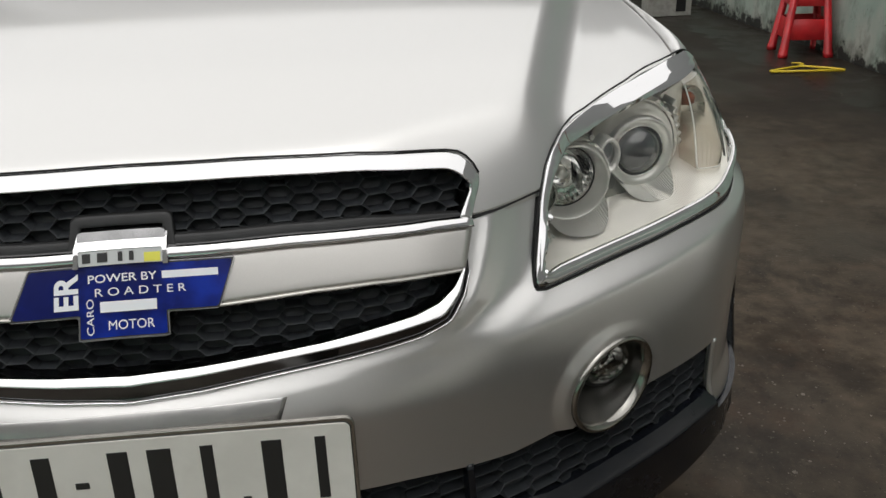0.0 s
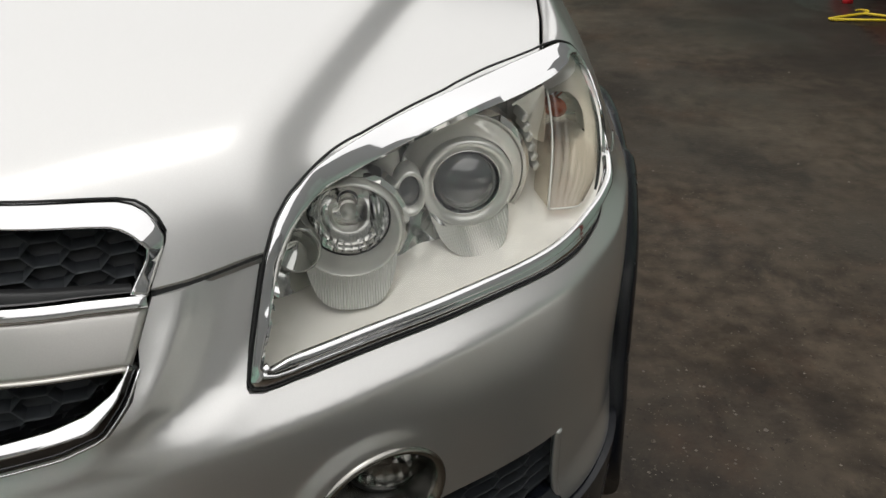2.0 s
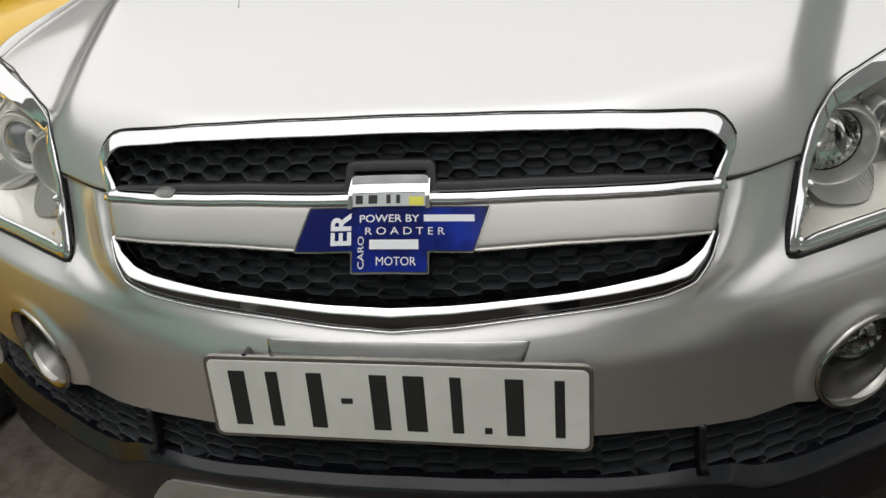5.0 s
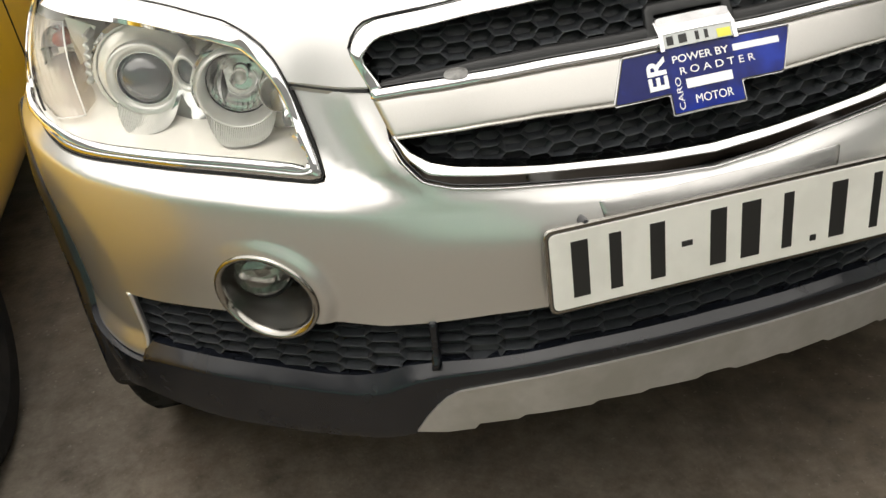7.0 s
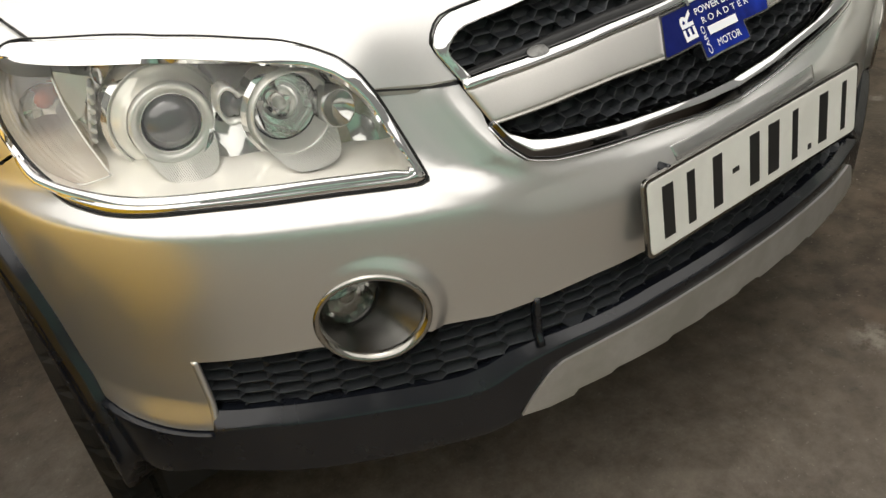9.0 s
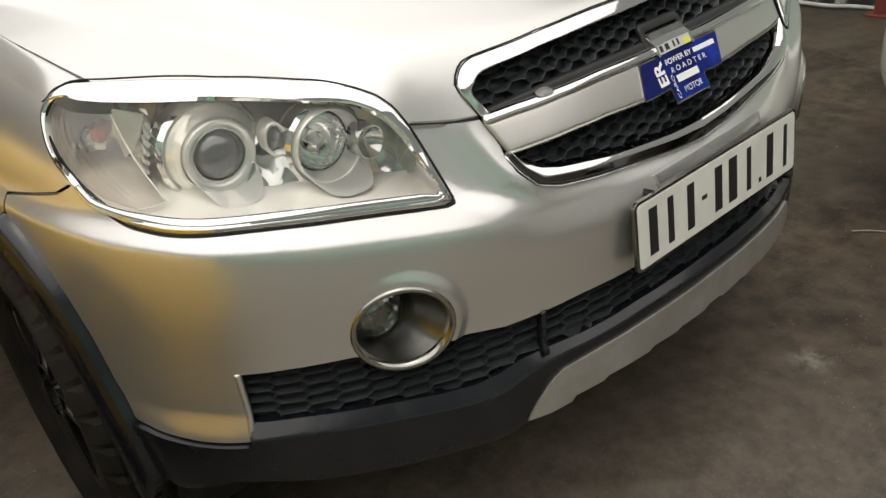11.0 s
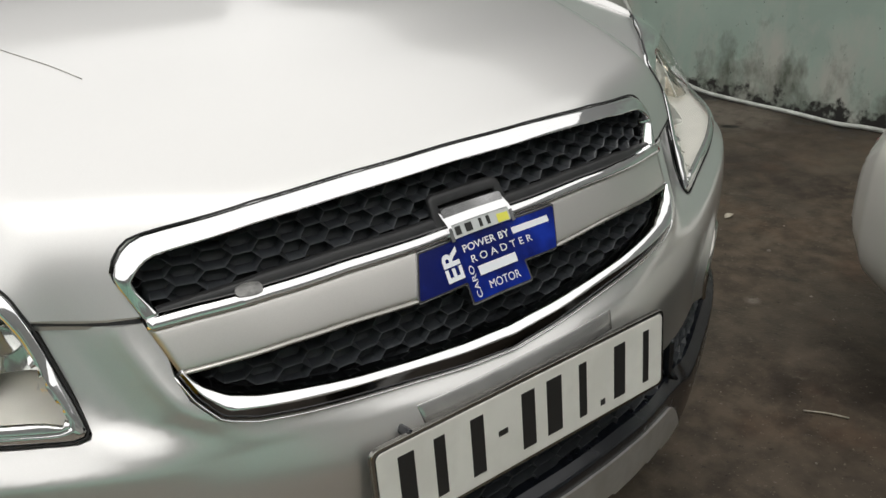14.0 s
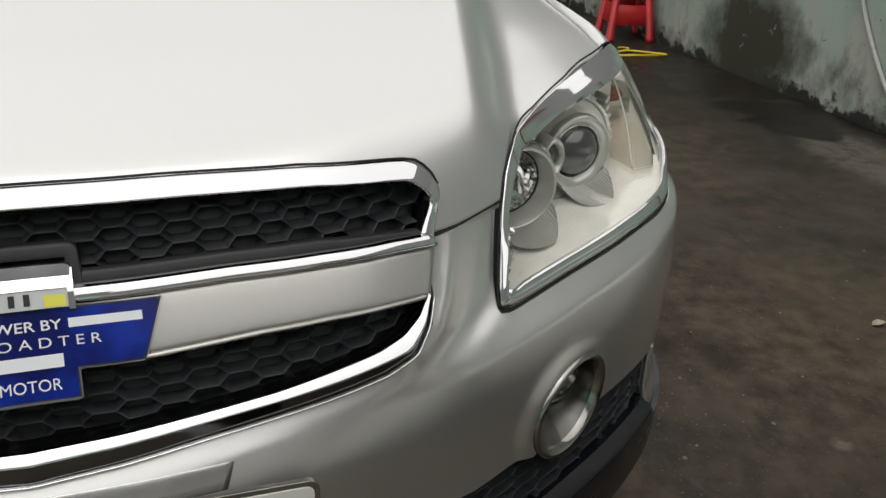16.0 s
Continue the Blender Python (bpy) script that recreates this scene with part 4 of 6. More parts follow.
for side in (1, -1):
    hl = empty("headlight", (0, 0, 0), car, "clear headlight with two round lamps in a chrome bezel")
    bezel(side, hl)
    loop = resample(offset_loop(LENS, 0.003), 0.012)
    deep = [surf(side * loop[:, 0], loop[:, 1], d - recess(loop[:, 0]) - (lens_rise(*loop.T) if d < 0.01 else 0)) for d in (0.0085, 0.04, 0.08, 0.12, 0.152)]
    n = len(loop)
    walls = [(k * n + i, k * n + (i + 1) % n, (k + 1) * n + (i + 1) % n, (k + 1) * n + i) for k in range(4) for i in range(n)]
    # floor painted paler than the walls for the sky it catches
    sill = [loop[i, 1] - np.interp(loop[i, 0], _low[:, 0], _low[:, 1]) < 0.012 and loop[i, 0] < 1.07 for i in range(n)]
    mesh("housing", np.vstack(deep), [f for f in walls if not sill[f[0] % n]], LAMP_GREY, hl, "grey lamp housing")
    mesh("housing_floor", np.vstack(deep), [f for f in walls if sill[f[0] % n]], HOUSING, hl, "housing floor, skylight put into its paler cream")
    holes = [[(q + r * math.cos(t), z + r * math.sin(t)) for t in np.linspace(0, 2 * math.pi, 28, endpoint=False)] for q, z, r in ((0.646, 0.876, 0.056), (0.840, 0.886, 0.062))]
    panel("lamp_back", offset_loop(LENS, 0.003), holes, lambda s, z, o: surf(s, z, o + 0.004 * np.sin(np.asarray(s) * 90) * np.cos(np.asarray(z) * 80)), LAMP_CHROME, hl, step=0.012, off=0.116, lip=0.03, side=side, label="chromed lamp back")
    cover = panel("lens_cover", offset_loop(LENS, 0.0015), [], lambda s, z, o: surf(s, z, o - recess(s) - lens_rise(s, z)), GLASS, hl, step=0.012, off=0.0075, lip=0, side=side, label="clear plastic lens cover")
    cover.visible_shadow = False
    band("gasket", offset_loop(BEZEL, 0.003), offset_loop(BEZEL, -0.002), lambda s, z, o: nose(s, z - 0.009 * sst(0.92, 0.955, z), o), SEAL, hl, rise=0.0, closed=True, n=200, sink=0.003, side=side, base=0.0065)
    # bright strip along the cover's lower and inner edge
    low_run = np.roll(LENS, -int(np.argmin(np.hypot(LENS[:, 0] - 1.054, LENS[:, 1] - 0.882))), 0)
    low_run = low_run[:int(np.argmin(np.hypot(low_run[:, 0] - 0.516, low_run[:, 1] - 0.820))) + 1]
    shrunk = offset_loop(LENS, -0.0075)
    inner_run = nearest(low_run, shrunk)
    band("lower_trim", low_run, inner_run, lambda q, z, o: surf(q, z, o - recess(q) - lens_rise(q, z)), CHROME, hl, rise=0.0012, sink=0.004, side=side, base=0.0068, match=True, power=0.3, label="bright strip along the cover's lower edge")
    joint = resample(offset_loop(BEZEL, 0.0022), 0.008)
    tube("bezel_joint", nose(side * joint[:, 0], joint[:, 1], 0.0006), 0.0014, SEAL, hl, "black rubber joint round the bezel", seg=6, closed=True)
    # outer projector
    m = lamp_pose(side, 0.680, 0.372, 0.886, 8)
    turned("projector_ring", [(0.052, -0.02), (0.0525, -0.002), (0.0515, 0.001), (0.049, 0.002), (0.043, -0.003), (0.0385, -0.006), (0.038, -0.013)], LAMP_GREY, hl, m, label="satin ring round the projector lens")
    turned("lens_rim", [(0.0392, -0.012), (0.0392, -0.0045), (0.0380, -0.0035), (0.0368, -0.005), (0.0366, -0.012)], MIRROR, hl, m)
    turned("projector_lens", [(0.0370, -0.012), (0.034, -0.004), (0.028, 0.003), (0.019, 0.0085), (0.009, 0.0115), (0.0001, 0.012)], PROJ_GLASS, hl, m, label="dark glass projector lens")
    turned("outer_collar", [(0.070, -0.075), (0.0695, -0.032), (0.067, -0.028), (0.062, -0.026), (0.0565, -0.020), (0.0535, -0.010)], HOUSING, hl, m)
    tongue("ribbed_shelf", m, 0.051, 0.045, 0.068, -0.0540, hl, RIBBED)
    # inner reflector with its bulb, deep in a ring
    m = lamp_pose(side, 0.556, 0.286, 0.8765, 6)
    turned("reflector_ring", [(0.0545, -0.06), (0.0550, -0.004), (0.0540, 0.001), (0.0525, 0.002), (0.0510, 0.000), (0.0490, -0.012), (0.0455, -0.026), (0.0440, -0.030)], LAMP_GREY, hl, m, label="satin ring round the reflector")
    turned("dark_seal", [(0.0445, -0.029), (0.0430, -0.0285), (0.0425, -0.032)], SEAL, hl, m)
    turned("reflector_band", [(0.0425, -0.030), (0.0415, -0.036), (0.0395, -0.043), (0.0365, -0.050)], MIRROR, hl, m, seg=36, smooth=False, label="faceted mirror band")
    turned("reflector", [(0.0365, -0.050), (0.034, -0.056), (0.029, -0.063), (0.021, -0.069), (0.010, -0.073), (0.0001, -0.073)], MIRROR, hl, m, seg=48, label="smooth mirror bowl")
    turned("bulb", [(0.0085, -0.07), (0.0085, -0.046), (0.0075, -0.040), (0.005, -0.037), (0.0001, -0.036)], LAMP_GREY, hl, m, seg=20)
    turned("bulb_cap", [(0.0105, -0.07), (0.0105, -0.052), (0.0088, -0.050)], MIRROR, hl, m, seg=20)
    tongue("ribbed_shelf", m, 0.053, 0.048, 0.066, -0.0530, hl, RIBBED)
    # small oval between the two lamps
    m = lamp_pose(side, 0.619, 0.322, 0.900, 10)
    turned("side_reflector", [(0.016, -0.03), (0.0162, 0.0), (0.0148, 0.002), (0.0128, 0.0), (0.011, -0.010), (0.008, -0.018), (0.0001, -0.021)], LAMP_GREY, hl, m, seg=32, squash=1.6)
    turned("side_glass", [(0.0112, -0.009), (0.008, -0.006), (0.0001, -0.004)], PROJ_GLASS, hl, m, seg=28, squash=1.6)
    # faceted mirror bands round the two lamps
    turned("mirror_band", [(0.080, -0.060), (0.079, -0.036), (0.0735, -0.026), (0.070, -0.030)], MIRROR, hl, lamp_pose(side, 0.680, 0.372, 0.886, 8), seg=26, smooth=False)
    turned("mirror_band", [(0.0635, -0.040), (0.0630, -0.016), (0.0590, -0.008), (0.0556, -0.012)], MIRROR, hl, lamp_pose(side, 0.556, 0.286, 0.876, 6), seg=20, smooth=False)
    for i in range(6):
        block("step_facet", (0.007, 0.026, 0.011), (side * (0.743 + 0.0035 * i), 0.436 + 0.002 * i, 0.944 - 0.013 * i), LAMP_GREY, hl, bevel=0.003, turn=(12, side * (10 + 8 * i), side * 26))
    # small bright cup in the inner corner
    m = lamp_pose(side, 0.506, 0.258, 0.872, 2)
    turned("corner_cup", [(0.024, -0.03), (0.024, 0.0), (0.0225, 0.0015), (0.021, 0.0), (0.016, -0.012), (0.0001, -0.018)], LAMP_CHROME, hl, m, seg=28, squash=1.1)
    # direction indicator: a smoky fluted cover over the whole outer corner, before its bulb
    rim_line = even([(0.958, 0.854), (1.010, 0.866), (1.052, 0.886), (1.093, 0.911), (1.118, 0.932), (1.138, 0.960), (1.130, 0.974)], 19)

    def corner_cover(v, u):
        e = rim_line[int(round(v * 18))]
        q = np.array([0.925 + 0.105 * v, 0.852 + 0.108 * v]) * (1 - u) + e * u
        off = (0.040 - 0.004 * v) * (1 - u) + 0.013 * u - 0.010 * math.sin(math.pi * u) - 0.0008 * math.cos(u * 60)
        return surf(side * q[0], q[1], off - recess(q[0]))

    rows = [corner_cover(v, u) for v in np.linspace(0, 1, 19) for u in np.linspace(0, 1, 41)]
    faces = [(k * 41 + i, k * 41 + i + 1, (k + 1) * 41 + i + 1, (k + 1) * 41 + i) for k in range(18) for i in range(40)]
    indicator = fix(mesh("indicator_lens", rows, faces, IND_GLASS, hl, "smoky fluted indicator cover"))
    indicator.visible_shadow = False
    edge = np.array([corner_cover(v, 0) for v in np.linspace(0, 1, 19)])
    back = edge + np.array([-side * 0.012, 0.045, 0.004])
    fix(mesh("divider", np.vstack([edge, back]), [(i, i + 1, 20 + i, 19 + i) for i in range(18)], IND_GLASS, indicator)).visible_shadow = False
    tube("cover_edge", edge, 0.0013, LAMP_GREY, indicator, "pale moulded edge of the cover", seg=6)
    tube("cover_edge", [corner_cover(0, u) for u in np.linspace(0, 1, 12)], 0.0011, LAMP_GREY, indicator, seg=6)
    # faceted bowl round the indicator bulb
    turned("indicator_cup", [(0.046, 0.006), (0.043, -0.006), (0.036, -0.018), (0.026, -0.027), (0.012, -0.032)], MIRROR, hl, lamp_pose(side, 0.786, 0.482, 0.898, 30), seg=16, smooth=False, squash=1.25)
    turned("indicator_bulb", [(0.012, -0.03), (0.012, 0.0), (0.0105, 0.010), (0.0065, 0.0155), (0.0001, 0.017)], AMBER, hl, lamp_pose(side, 0.789, 0.492, 0.931, 34), seg=20, label="amber indicator bulb")
    # pale upper panel between the projector and the indicator
    v = [(0.734, 0.458, 0.948), (0.772, 0.470, 0.966), (0.776, 0.474, 0.930), (0.774, 0.468, 0.895), (0.758, 0.462, 0.905), (0.748, 0.460, 0.925)]
    v = [(side * x, y, z) for x, y, z in v]
    upper = mesh("upper_panel", v, [tuple(range(6))], HOUSING, hl, smooth=False)
    upper.modifiers.new("thickness", "SOLIDIFY").thickness = 0.002

# ---- fog lamps ----
for side in (1, -1):
    fog = empty("fog_lamp", (0, 0, 0), car, "round fog lamp in a dull chrome ring")
    ang = np.linspace(0, 2 * math.pi, 72, endpoint=False)

    def around(rs, off):
        return surf(side * (0.606 + 1.08 * rs * np.cos(ang)), 0.640 + rs * np.sin(ang), off + 0.004 + 0.09 * rs * np.cos(ang))

    prof = [(0.0710, -0.002), (0.0712, -0.008), (0.0700, -0.012), (0.0675, -0.014), (0.064, -0.0125), (0.061, -0.008), (0.0590, -0.003)]
    rows = [around(r, o) for r, o in prof]
    v = np.vstack(rows)
    fc = [(k * 72 + i, k * 72 + (i + 1) % 72, (k + 1) * 72 + (i + 1) % 72, (k + 1) * 72 + i) for k in range(len(prof) - 1) for i in range(72)]
    fix(mesh("ring", v, fc, DULL_CHROME, fog, "dull chrome ring"))
    # bowl runs back from the ring to the lamp glass
    ring0 = around(0.0592, -0.003)
    c0 = ring0.mean(0)
    deep = np.array([side * 0.583, 0.200, 0.646])
    rows = []
    for t in np.linspace(0, 1, 9):
        shrink = 1 - 0.30 * t**1.2
        rows.append(c0 * (1 - t) + deep * t + (ring0 - c0) * shrink * np.array([1, 1 - t, 1]))
    v = np.vstack(rows)
    fc = [(k * 72 + i, k * 72 + (i + 1) % 72, (k + 1) * 72 + (i + 1) % 72, (k + 1) * 72 + i) for k in range(8) for i in range(72)]
    mesh("bowl", v, fc, FOG_BOWL, fog, "satin silver bowl")
    m = lamp_pose(side, 0.583, 0.203, 0.646, 6)
    turned("fog_reflector", [(0.0425, 0.002), (0.038, -0.012), (0.029, -0.024), (0.016, -0.031), (0.0001, -0.033)], MIRROR, fog, m, seg=24, smooth=False, label="faceted mirror reflector")
    turned("bulb_shield", [(0.0001, 0.004), (0.009, 0.003), (0.012, 0.0), (0.012, -0.012), (0.010, -0.03)], MIRROR, fog, m, seg=24)
    cover = turned("fog_glass", [(0.043, -0.002), (0.042, 0.004), (0.036, 0.011), (0.024, 0.018), (0.012, 0.0205), (0.0001, 0.021)], FOG_GLASS, fog, m, label="clear glass lamp front")
    cover.visible_shadow = False
    turned("lamp_bezel", [(0.048, -0.004), (0.047, 0.006), (0.042, 0.007), (0.041, 0.001)], SEAL, fog, m)
    # black sleeve that carries the ring below the bumper skin
    v = np.vstack([around(0.0712, -0.008), around(0.0735, 0.03)])
    fix(mesh("sleeve", v, [(i, (i + 1) % 72, 72 + (i + 1) % 72, 72 + i) for i in range(72)], TRIM_BLACK, fog))


# ---- badge with its sticker ----
def lettering(name, words, x, z, height, off, material, parent, width=None, turn=0, bold=0.0):
    """Words in the built-in font, laid on the grille bar's surface."""
    cu = bpy.data.curves.new(name, "FONT")
    cu.body, cu.align_x, cu.align_y, cu.size, cu.offset = words, "CENTER", "CENTER", 1.0, bold
    tmp = new(name + "_curve", cu)
    dg = bpy.context.evaluated_depsgraph_get()
    me = bpy.data.meshes.new_from_object(tmp.evaluated_get(dg))
    bpy.data.objects.remove(tmp)
    p = np.array([v.co[:2] for v in me.vertices])
    lo, hi = p.min(0), p.max(0)
    p = p - (lo + hi) / 2
    sy = height / (hi[1] - lo[1])
    sx = (width / (hi[0] - lo[0])) if width else sy
    p = p * (sx, sy)
    if turn:
        p = np.stack([-p[:, 1], p[:, 0]], 1)
    q = badge_face(p[:, 0] + x, p[:, 1] + z, off)
    for v, c in zip(me.vertices, q):
        v.co = c
    me.materials.append(material)
    ob = new(name, me)
    ob.parent = parent
    return ob


def badge_face(s, z, off=0.0):
    return surf(np.asarray(s) * 1.04 + 0.0005, z, off)


badge = empty("badge", (0, 0, 0), car, "bow-tie badge covered with a blue printed sticker")
OUT = [(-0.122, 0.8435), (-0.047, 0.8435), (-0.047, 0.8205), (0.049, 0.8205), (0.049, 0.8435), (0.105, 0.8435), (0.1275, 0.8925), (0.049, 0.8925),
       (0.049, 0.924), (-0.047, 0.924), (-0.047, 0.8925), (-0.1015, 0.8925)]
panel("badge_rim", rounded(OUT, 1, True, 0.05), [], badge_face, BADGE_RIM, badge, step=0.02, off=-0.0058, lip=0.035, label="dark metal rim")
IN = [(-0.1175, 0.8462), (-0.0445, 0.8462), (-0.0445, 0.8238), (0.0463, 0.8238), (0.0463, 0.8462), (0.1032, 0.8462), (0.1235, 0.8902), (0.0463, 0.8902),
      (0.0463, 0.8935), (-0.0445, 0.8935), (-0.0445, 0.8902), (-0.0992, 0.8902)]
panel("sticker", rounded(IN, 1, True, 0.04), [], badge_face, BLUE, badge, step=0.02, off=-0.0070, lip=0.0015, label="glossy blue sticker")
panel("badge_inset", [(-0.1192, 0.8450), (-0.0454, 0.8450), (-0.0454, 0.8228), (0.0473, 0.8228), (0.0473, 0.8450), (0.1042, 0.8450), (0.1252, 0.8913), (0.0473, 0.8913), (0.0473, 0.9000), (-0.0454, 0.9000), (-0.0454, 0.8913), (-0.1003, 0.8913)],
      [], badge_face, INK, badge, step=0.02, off=-0.0064, lip=0.0005)
panel("badge_head", [(-0.0500, 0.892), (-0.0445, 0.892), (-0.0440, 0.9085), (0.0460, 0.9085), (0.0465, 0.892), (0.0520, 0.892), (0.0505, 0.9215), (0.0480, 0.9255), (-0.0460, 0.9255), (-0.0485, 0.9215)],
      [], lambda s, z, o: badge_face(s, z, o + 1.15 * np.maximum(np.asarray(z) - 0.9085, 0)), CHROME, badge, step=0.004, off=-0.0128, lip=0.020, label="chrome upper frame")
panel("sticker_strip", [(-0.044, 0.8935), (0.046, 0.8935), (0.046, 0.9075), (-0.044, 0.9075)], [], badge_face, GREY_INK, badge, step=0.02, off=-0.0116, lip=0.001, label="pale grey sticker strip")


def bar(x0, x1, z0, z1, material, off=-0.0078):
    return panel("print_bar", [(x0, z0), (x1, z0), (x1, z1), (x0, z1)], [], badge_face, material, badge, step=0.05, off=off, lip=0)


for x0, x1 in ((-0.040, -0.031), (-0.024, -0.013), (-0.002, 0.003), (0.010, 0.015)):
    bar(x0, x1, 0.8965, 0.9055, INK, -0.0122)
bar(0.026, 0.044, 0.8945, 0.9035, YELLOW_INK, -0.0122)
lettering("print", "POWER BY", 0.0012, 0.8795, 0.0078, -0.0078, WHITE_INK, badge, 0.0735, bold=0.01)
bar(0.0435, 0.1065, 0.8762, 0.8832, WHITE_INK)
lettering("print", "R O A D T E R", 0.0205, 0.8665, 0.0076, -0.0078, WHITE_INK, badge, 0.098)
bar(-0.0235, 0.0365, 0.8475, 0.8575, WHITE_INK)
lettering("print", "MOTOR", 0.0090, 0.8350, 0.0088, -0.0078, WHITE_INK, badge, 0.0485)
lettering("print", "CARO", -0.0340, 0.8440, 0.0075, -0.0078, WHITE_INK, badge, 0.034, turn=1)
lettering("print", "ER", -0.0590, 0.8690, 0.0260, -0.0078, WHITE_INK, badge, 0.034, turn=1, bold=0.03)

# ---- number plate, with bars in place of its characters ----
plate = empty("number_plate", (0.002, -0.0105, 0.6755), car, "white long number plate in a thin metal frame")
plate.rotation_euler = (radians(-5), 0, radians(-1.1))


def plate_sheet(name, w, h, thick, y, r, material, label=""):
    """A flat sheet with rounded corners."""
    bm = bmesh.new()
    bmesh.ops.create_cube(bm, size=1.0, matrix=Matrix.Translation((0, y, 0)) @ Matrix.Diagonal((w, thick, h, 1)))
    bmesh.ops.bevel(bm, geom=[e for e in bm.edges if abs(e.verts[0].co.y - e.verts[1].co.y) > thick / 2], offset=r, segments=6, profile=0.5, affect="EDGES")
    bmesh.ops.bevel(bm, geom=[e for e in bm.edges if e.is_manifold and e.calc_face_angle() > 1.2], offset=0.0006, segments=2, profile=0.5, affect="EDGES")
    return part(name, bm, material, plate, label, smooth=False)


plate_sheet("plate_back", 0.4815, 0.1180, 0.0065, 0.0020, 0.0105, DULL_CHROME, "thin bright metal frame")
plate_sheet("plate_groove", 0.4740, 0.1105, 0.0040, 0.0002, 0.0085, INK)
plate_sheet("plate_face", 0.4715, 0.1080, 0.0040, -0.0006, 0.0080, PLATE, "white enamelled plate face")
for x, w in ((-0.198, 0.022), (-0.152, 0.016), (-0.097, 0.020), (-0.016, 0.022), (0.028, 0.026), (0.079, 0.014), (0.149, 0.022), (0.202, 0.012)):
    block("character_bar", (w, 0.0016, 0.079), (x, -0.0024, 0), INK, plate, bevel=0.0006)
block("dash_bar", (0.015, 0.0016, 0.008), (-0.058, -0.0024, 0.001), INK, plate, bevel=0.0006)
block("dot_bar", (0.009, 0.0016, 0.009), (0.116, -0.0024, -0.034), INK, plate, bevel=0.0006)
block("bracket_clip", (0.011, 0.022, 0.011), (-0.186, 0.012, 0.0553), TRIM_BLACK, plate, "black clip behind the plate", bevel=0.003, turn=(0, 38, 0))
for x in (-0.15, 0.15):
    block("plate_bracket", (0.03, 0.026, 0.09), (x, 0.016, 0), TRIM_BLACK, plate, bevel=0.002)
band("bracket_strip", [(-0.160, 0.7455), (0.172, 0.7455)], [(-0.156, 0.724), (0.162, 0.724)], nose, STRIP, car, rise=0.0004, n=50, sink=0.0006, power=0.8, label="flat grey strip above the plate")


# ---- wheels ----
def wheel(name, centre, radius, width, out, parent, rim_mat, spokes=5, steer=0):
    w = empty(name, centre, parent, "black road tyre on a dark five-spoke alloy rim")
    w.rotation_euler = (0, 0, radians(steer))
    r, h = radius, width / 2
    turn = Matrix.Rotation(radians(90), 4, "Z") if out > 0 else Matrix.Rotation(radians(-90), 4, "Z")
    rr = r * 0.64
    prof = [(rr, -h * 0.8), (r * 0.75, -h), (r * 0.9, -h * 1.02), (r * 0.975, -h * 0.88)]
    x = -h * 0.84
    for g in range(4):
        x2 = -h * 0.84 + (g + 1) * h * 1.68 / 4
        prof += [(r, x + 0.004), (r, x2 - 0.006), (r - 0.008, x2 - 0.005), (r - 0.008, x2 + 0.003)]
        x = x2
    prof = prof[:-2] + [(r * 0.975, h * 0.88), (r * 0.9, h * 1.02), (r * 0.75, h), (rr, h * 0.8)]
    tyre = turned("tyre", prof, RUBBER, w, turn, seg=180, label="black rubber tyre with tread grooves", smooth=False)
    for v in tyre.data.vertices:      # cross cuts through the tread's shoulders
        q = turn.inverted() @ v.co
        if math.hypot(q.x, q.z) > r * 0.97 and abs(q.y) > h * 0.40 and (v.index % 180) % 5 == 0:
            v.co = turn @ Vector((q.x * 0.975, q.y, q.z * 0.975))
    turned("rim", [(rr, h * 0.8), (rr * 0.97, h * 0.82), (rr * 0.93, h * 0.6), (rr * 0.90, -h * 0.6), (0.08, -h * 0.6)], rim_mat, w, turn, seg=60)
    turned("hub", [(0.0001, h * 0.72), (0.03, h * 0.71), (0.045, h * 0.64), (0.075, h * 0.5), (0.085, h * 0.1)], rim_mat, w, turn, seg=32)
    for i in range(spokes):
        bm = bmesh.new()
        bmesh.ops.create_cube(bm, size=1.0)
        for v in bm.verts:
            far = v.co.z > 0
            v.co = Vector((v.co.x * (0.075 if far else 0.05), -h * 0.58 - v.co.y * 0.03 + (0.0 if far else -0.012), 0.05 if not far else rr * 0.95))
        bmesh.ops.bevel(bm, geom=bm.edges[:], offset=0.006, segments=2, affect="EDGES")
        bmesh.ops.transform(bm, matrix=turn @ Matrix.Rotation(2 * math.pi * i / spokes + 0.3, 4, "Y"), verts=bm.verts)
        part("spoke", bm, rim_mat, w)
    return w


wheel("wheel", (0.800, 0.862, 0.352), 0.352, 0.225, 1, car, RIM, steer=-3)
wheel("wheel", (-0.803, 0.872, 0.352), 0.352, 0.225, -1, car, RIM, steer=-3)
wheel("wheel", (0.800, 3.57, 0.352), 0.352, 0.225, 1, car, RIM)
wheel("wheel", (-0.800, 3.57, 0.352), 0.352, 0.225, -1, car, RIM)


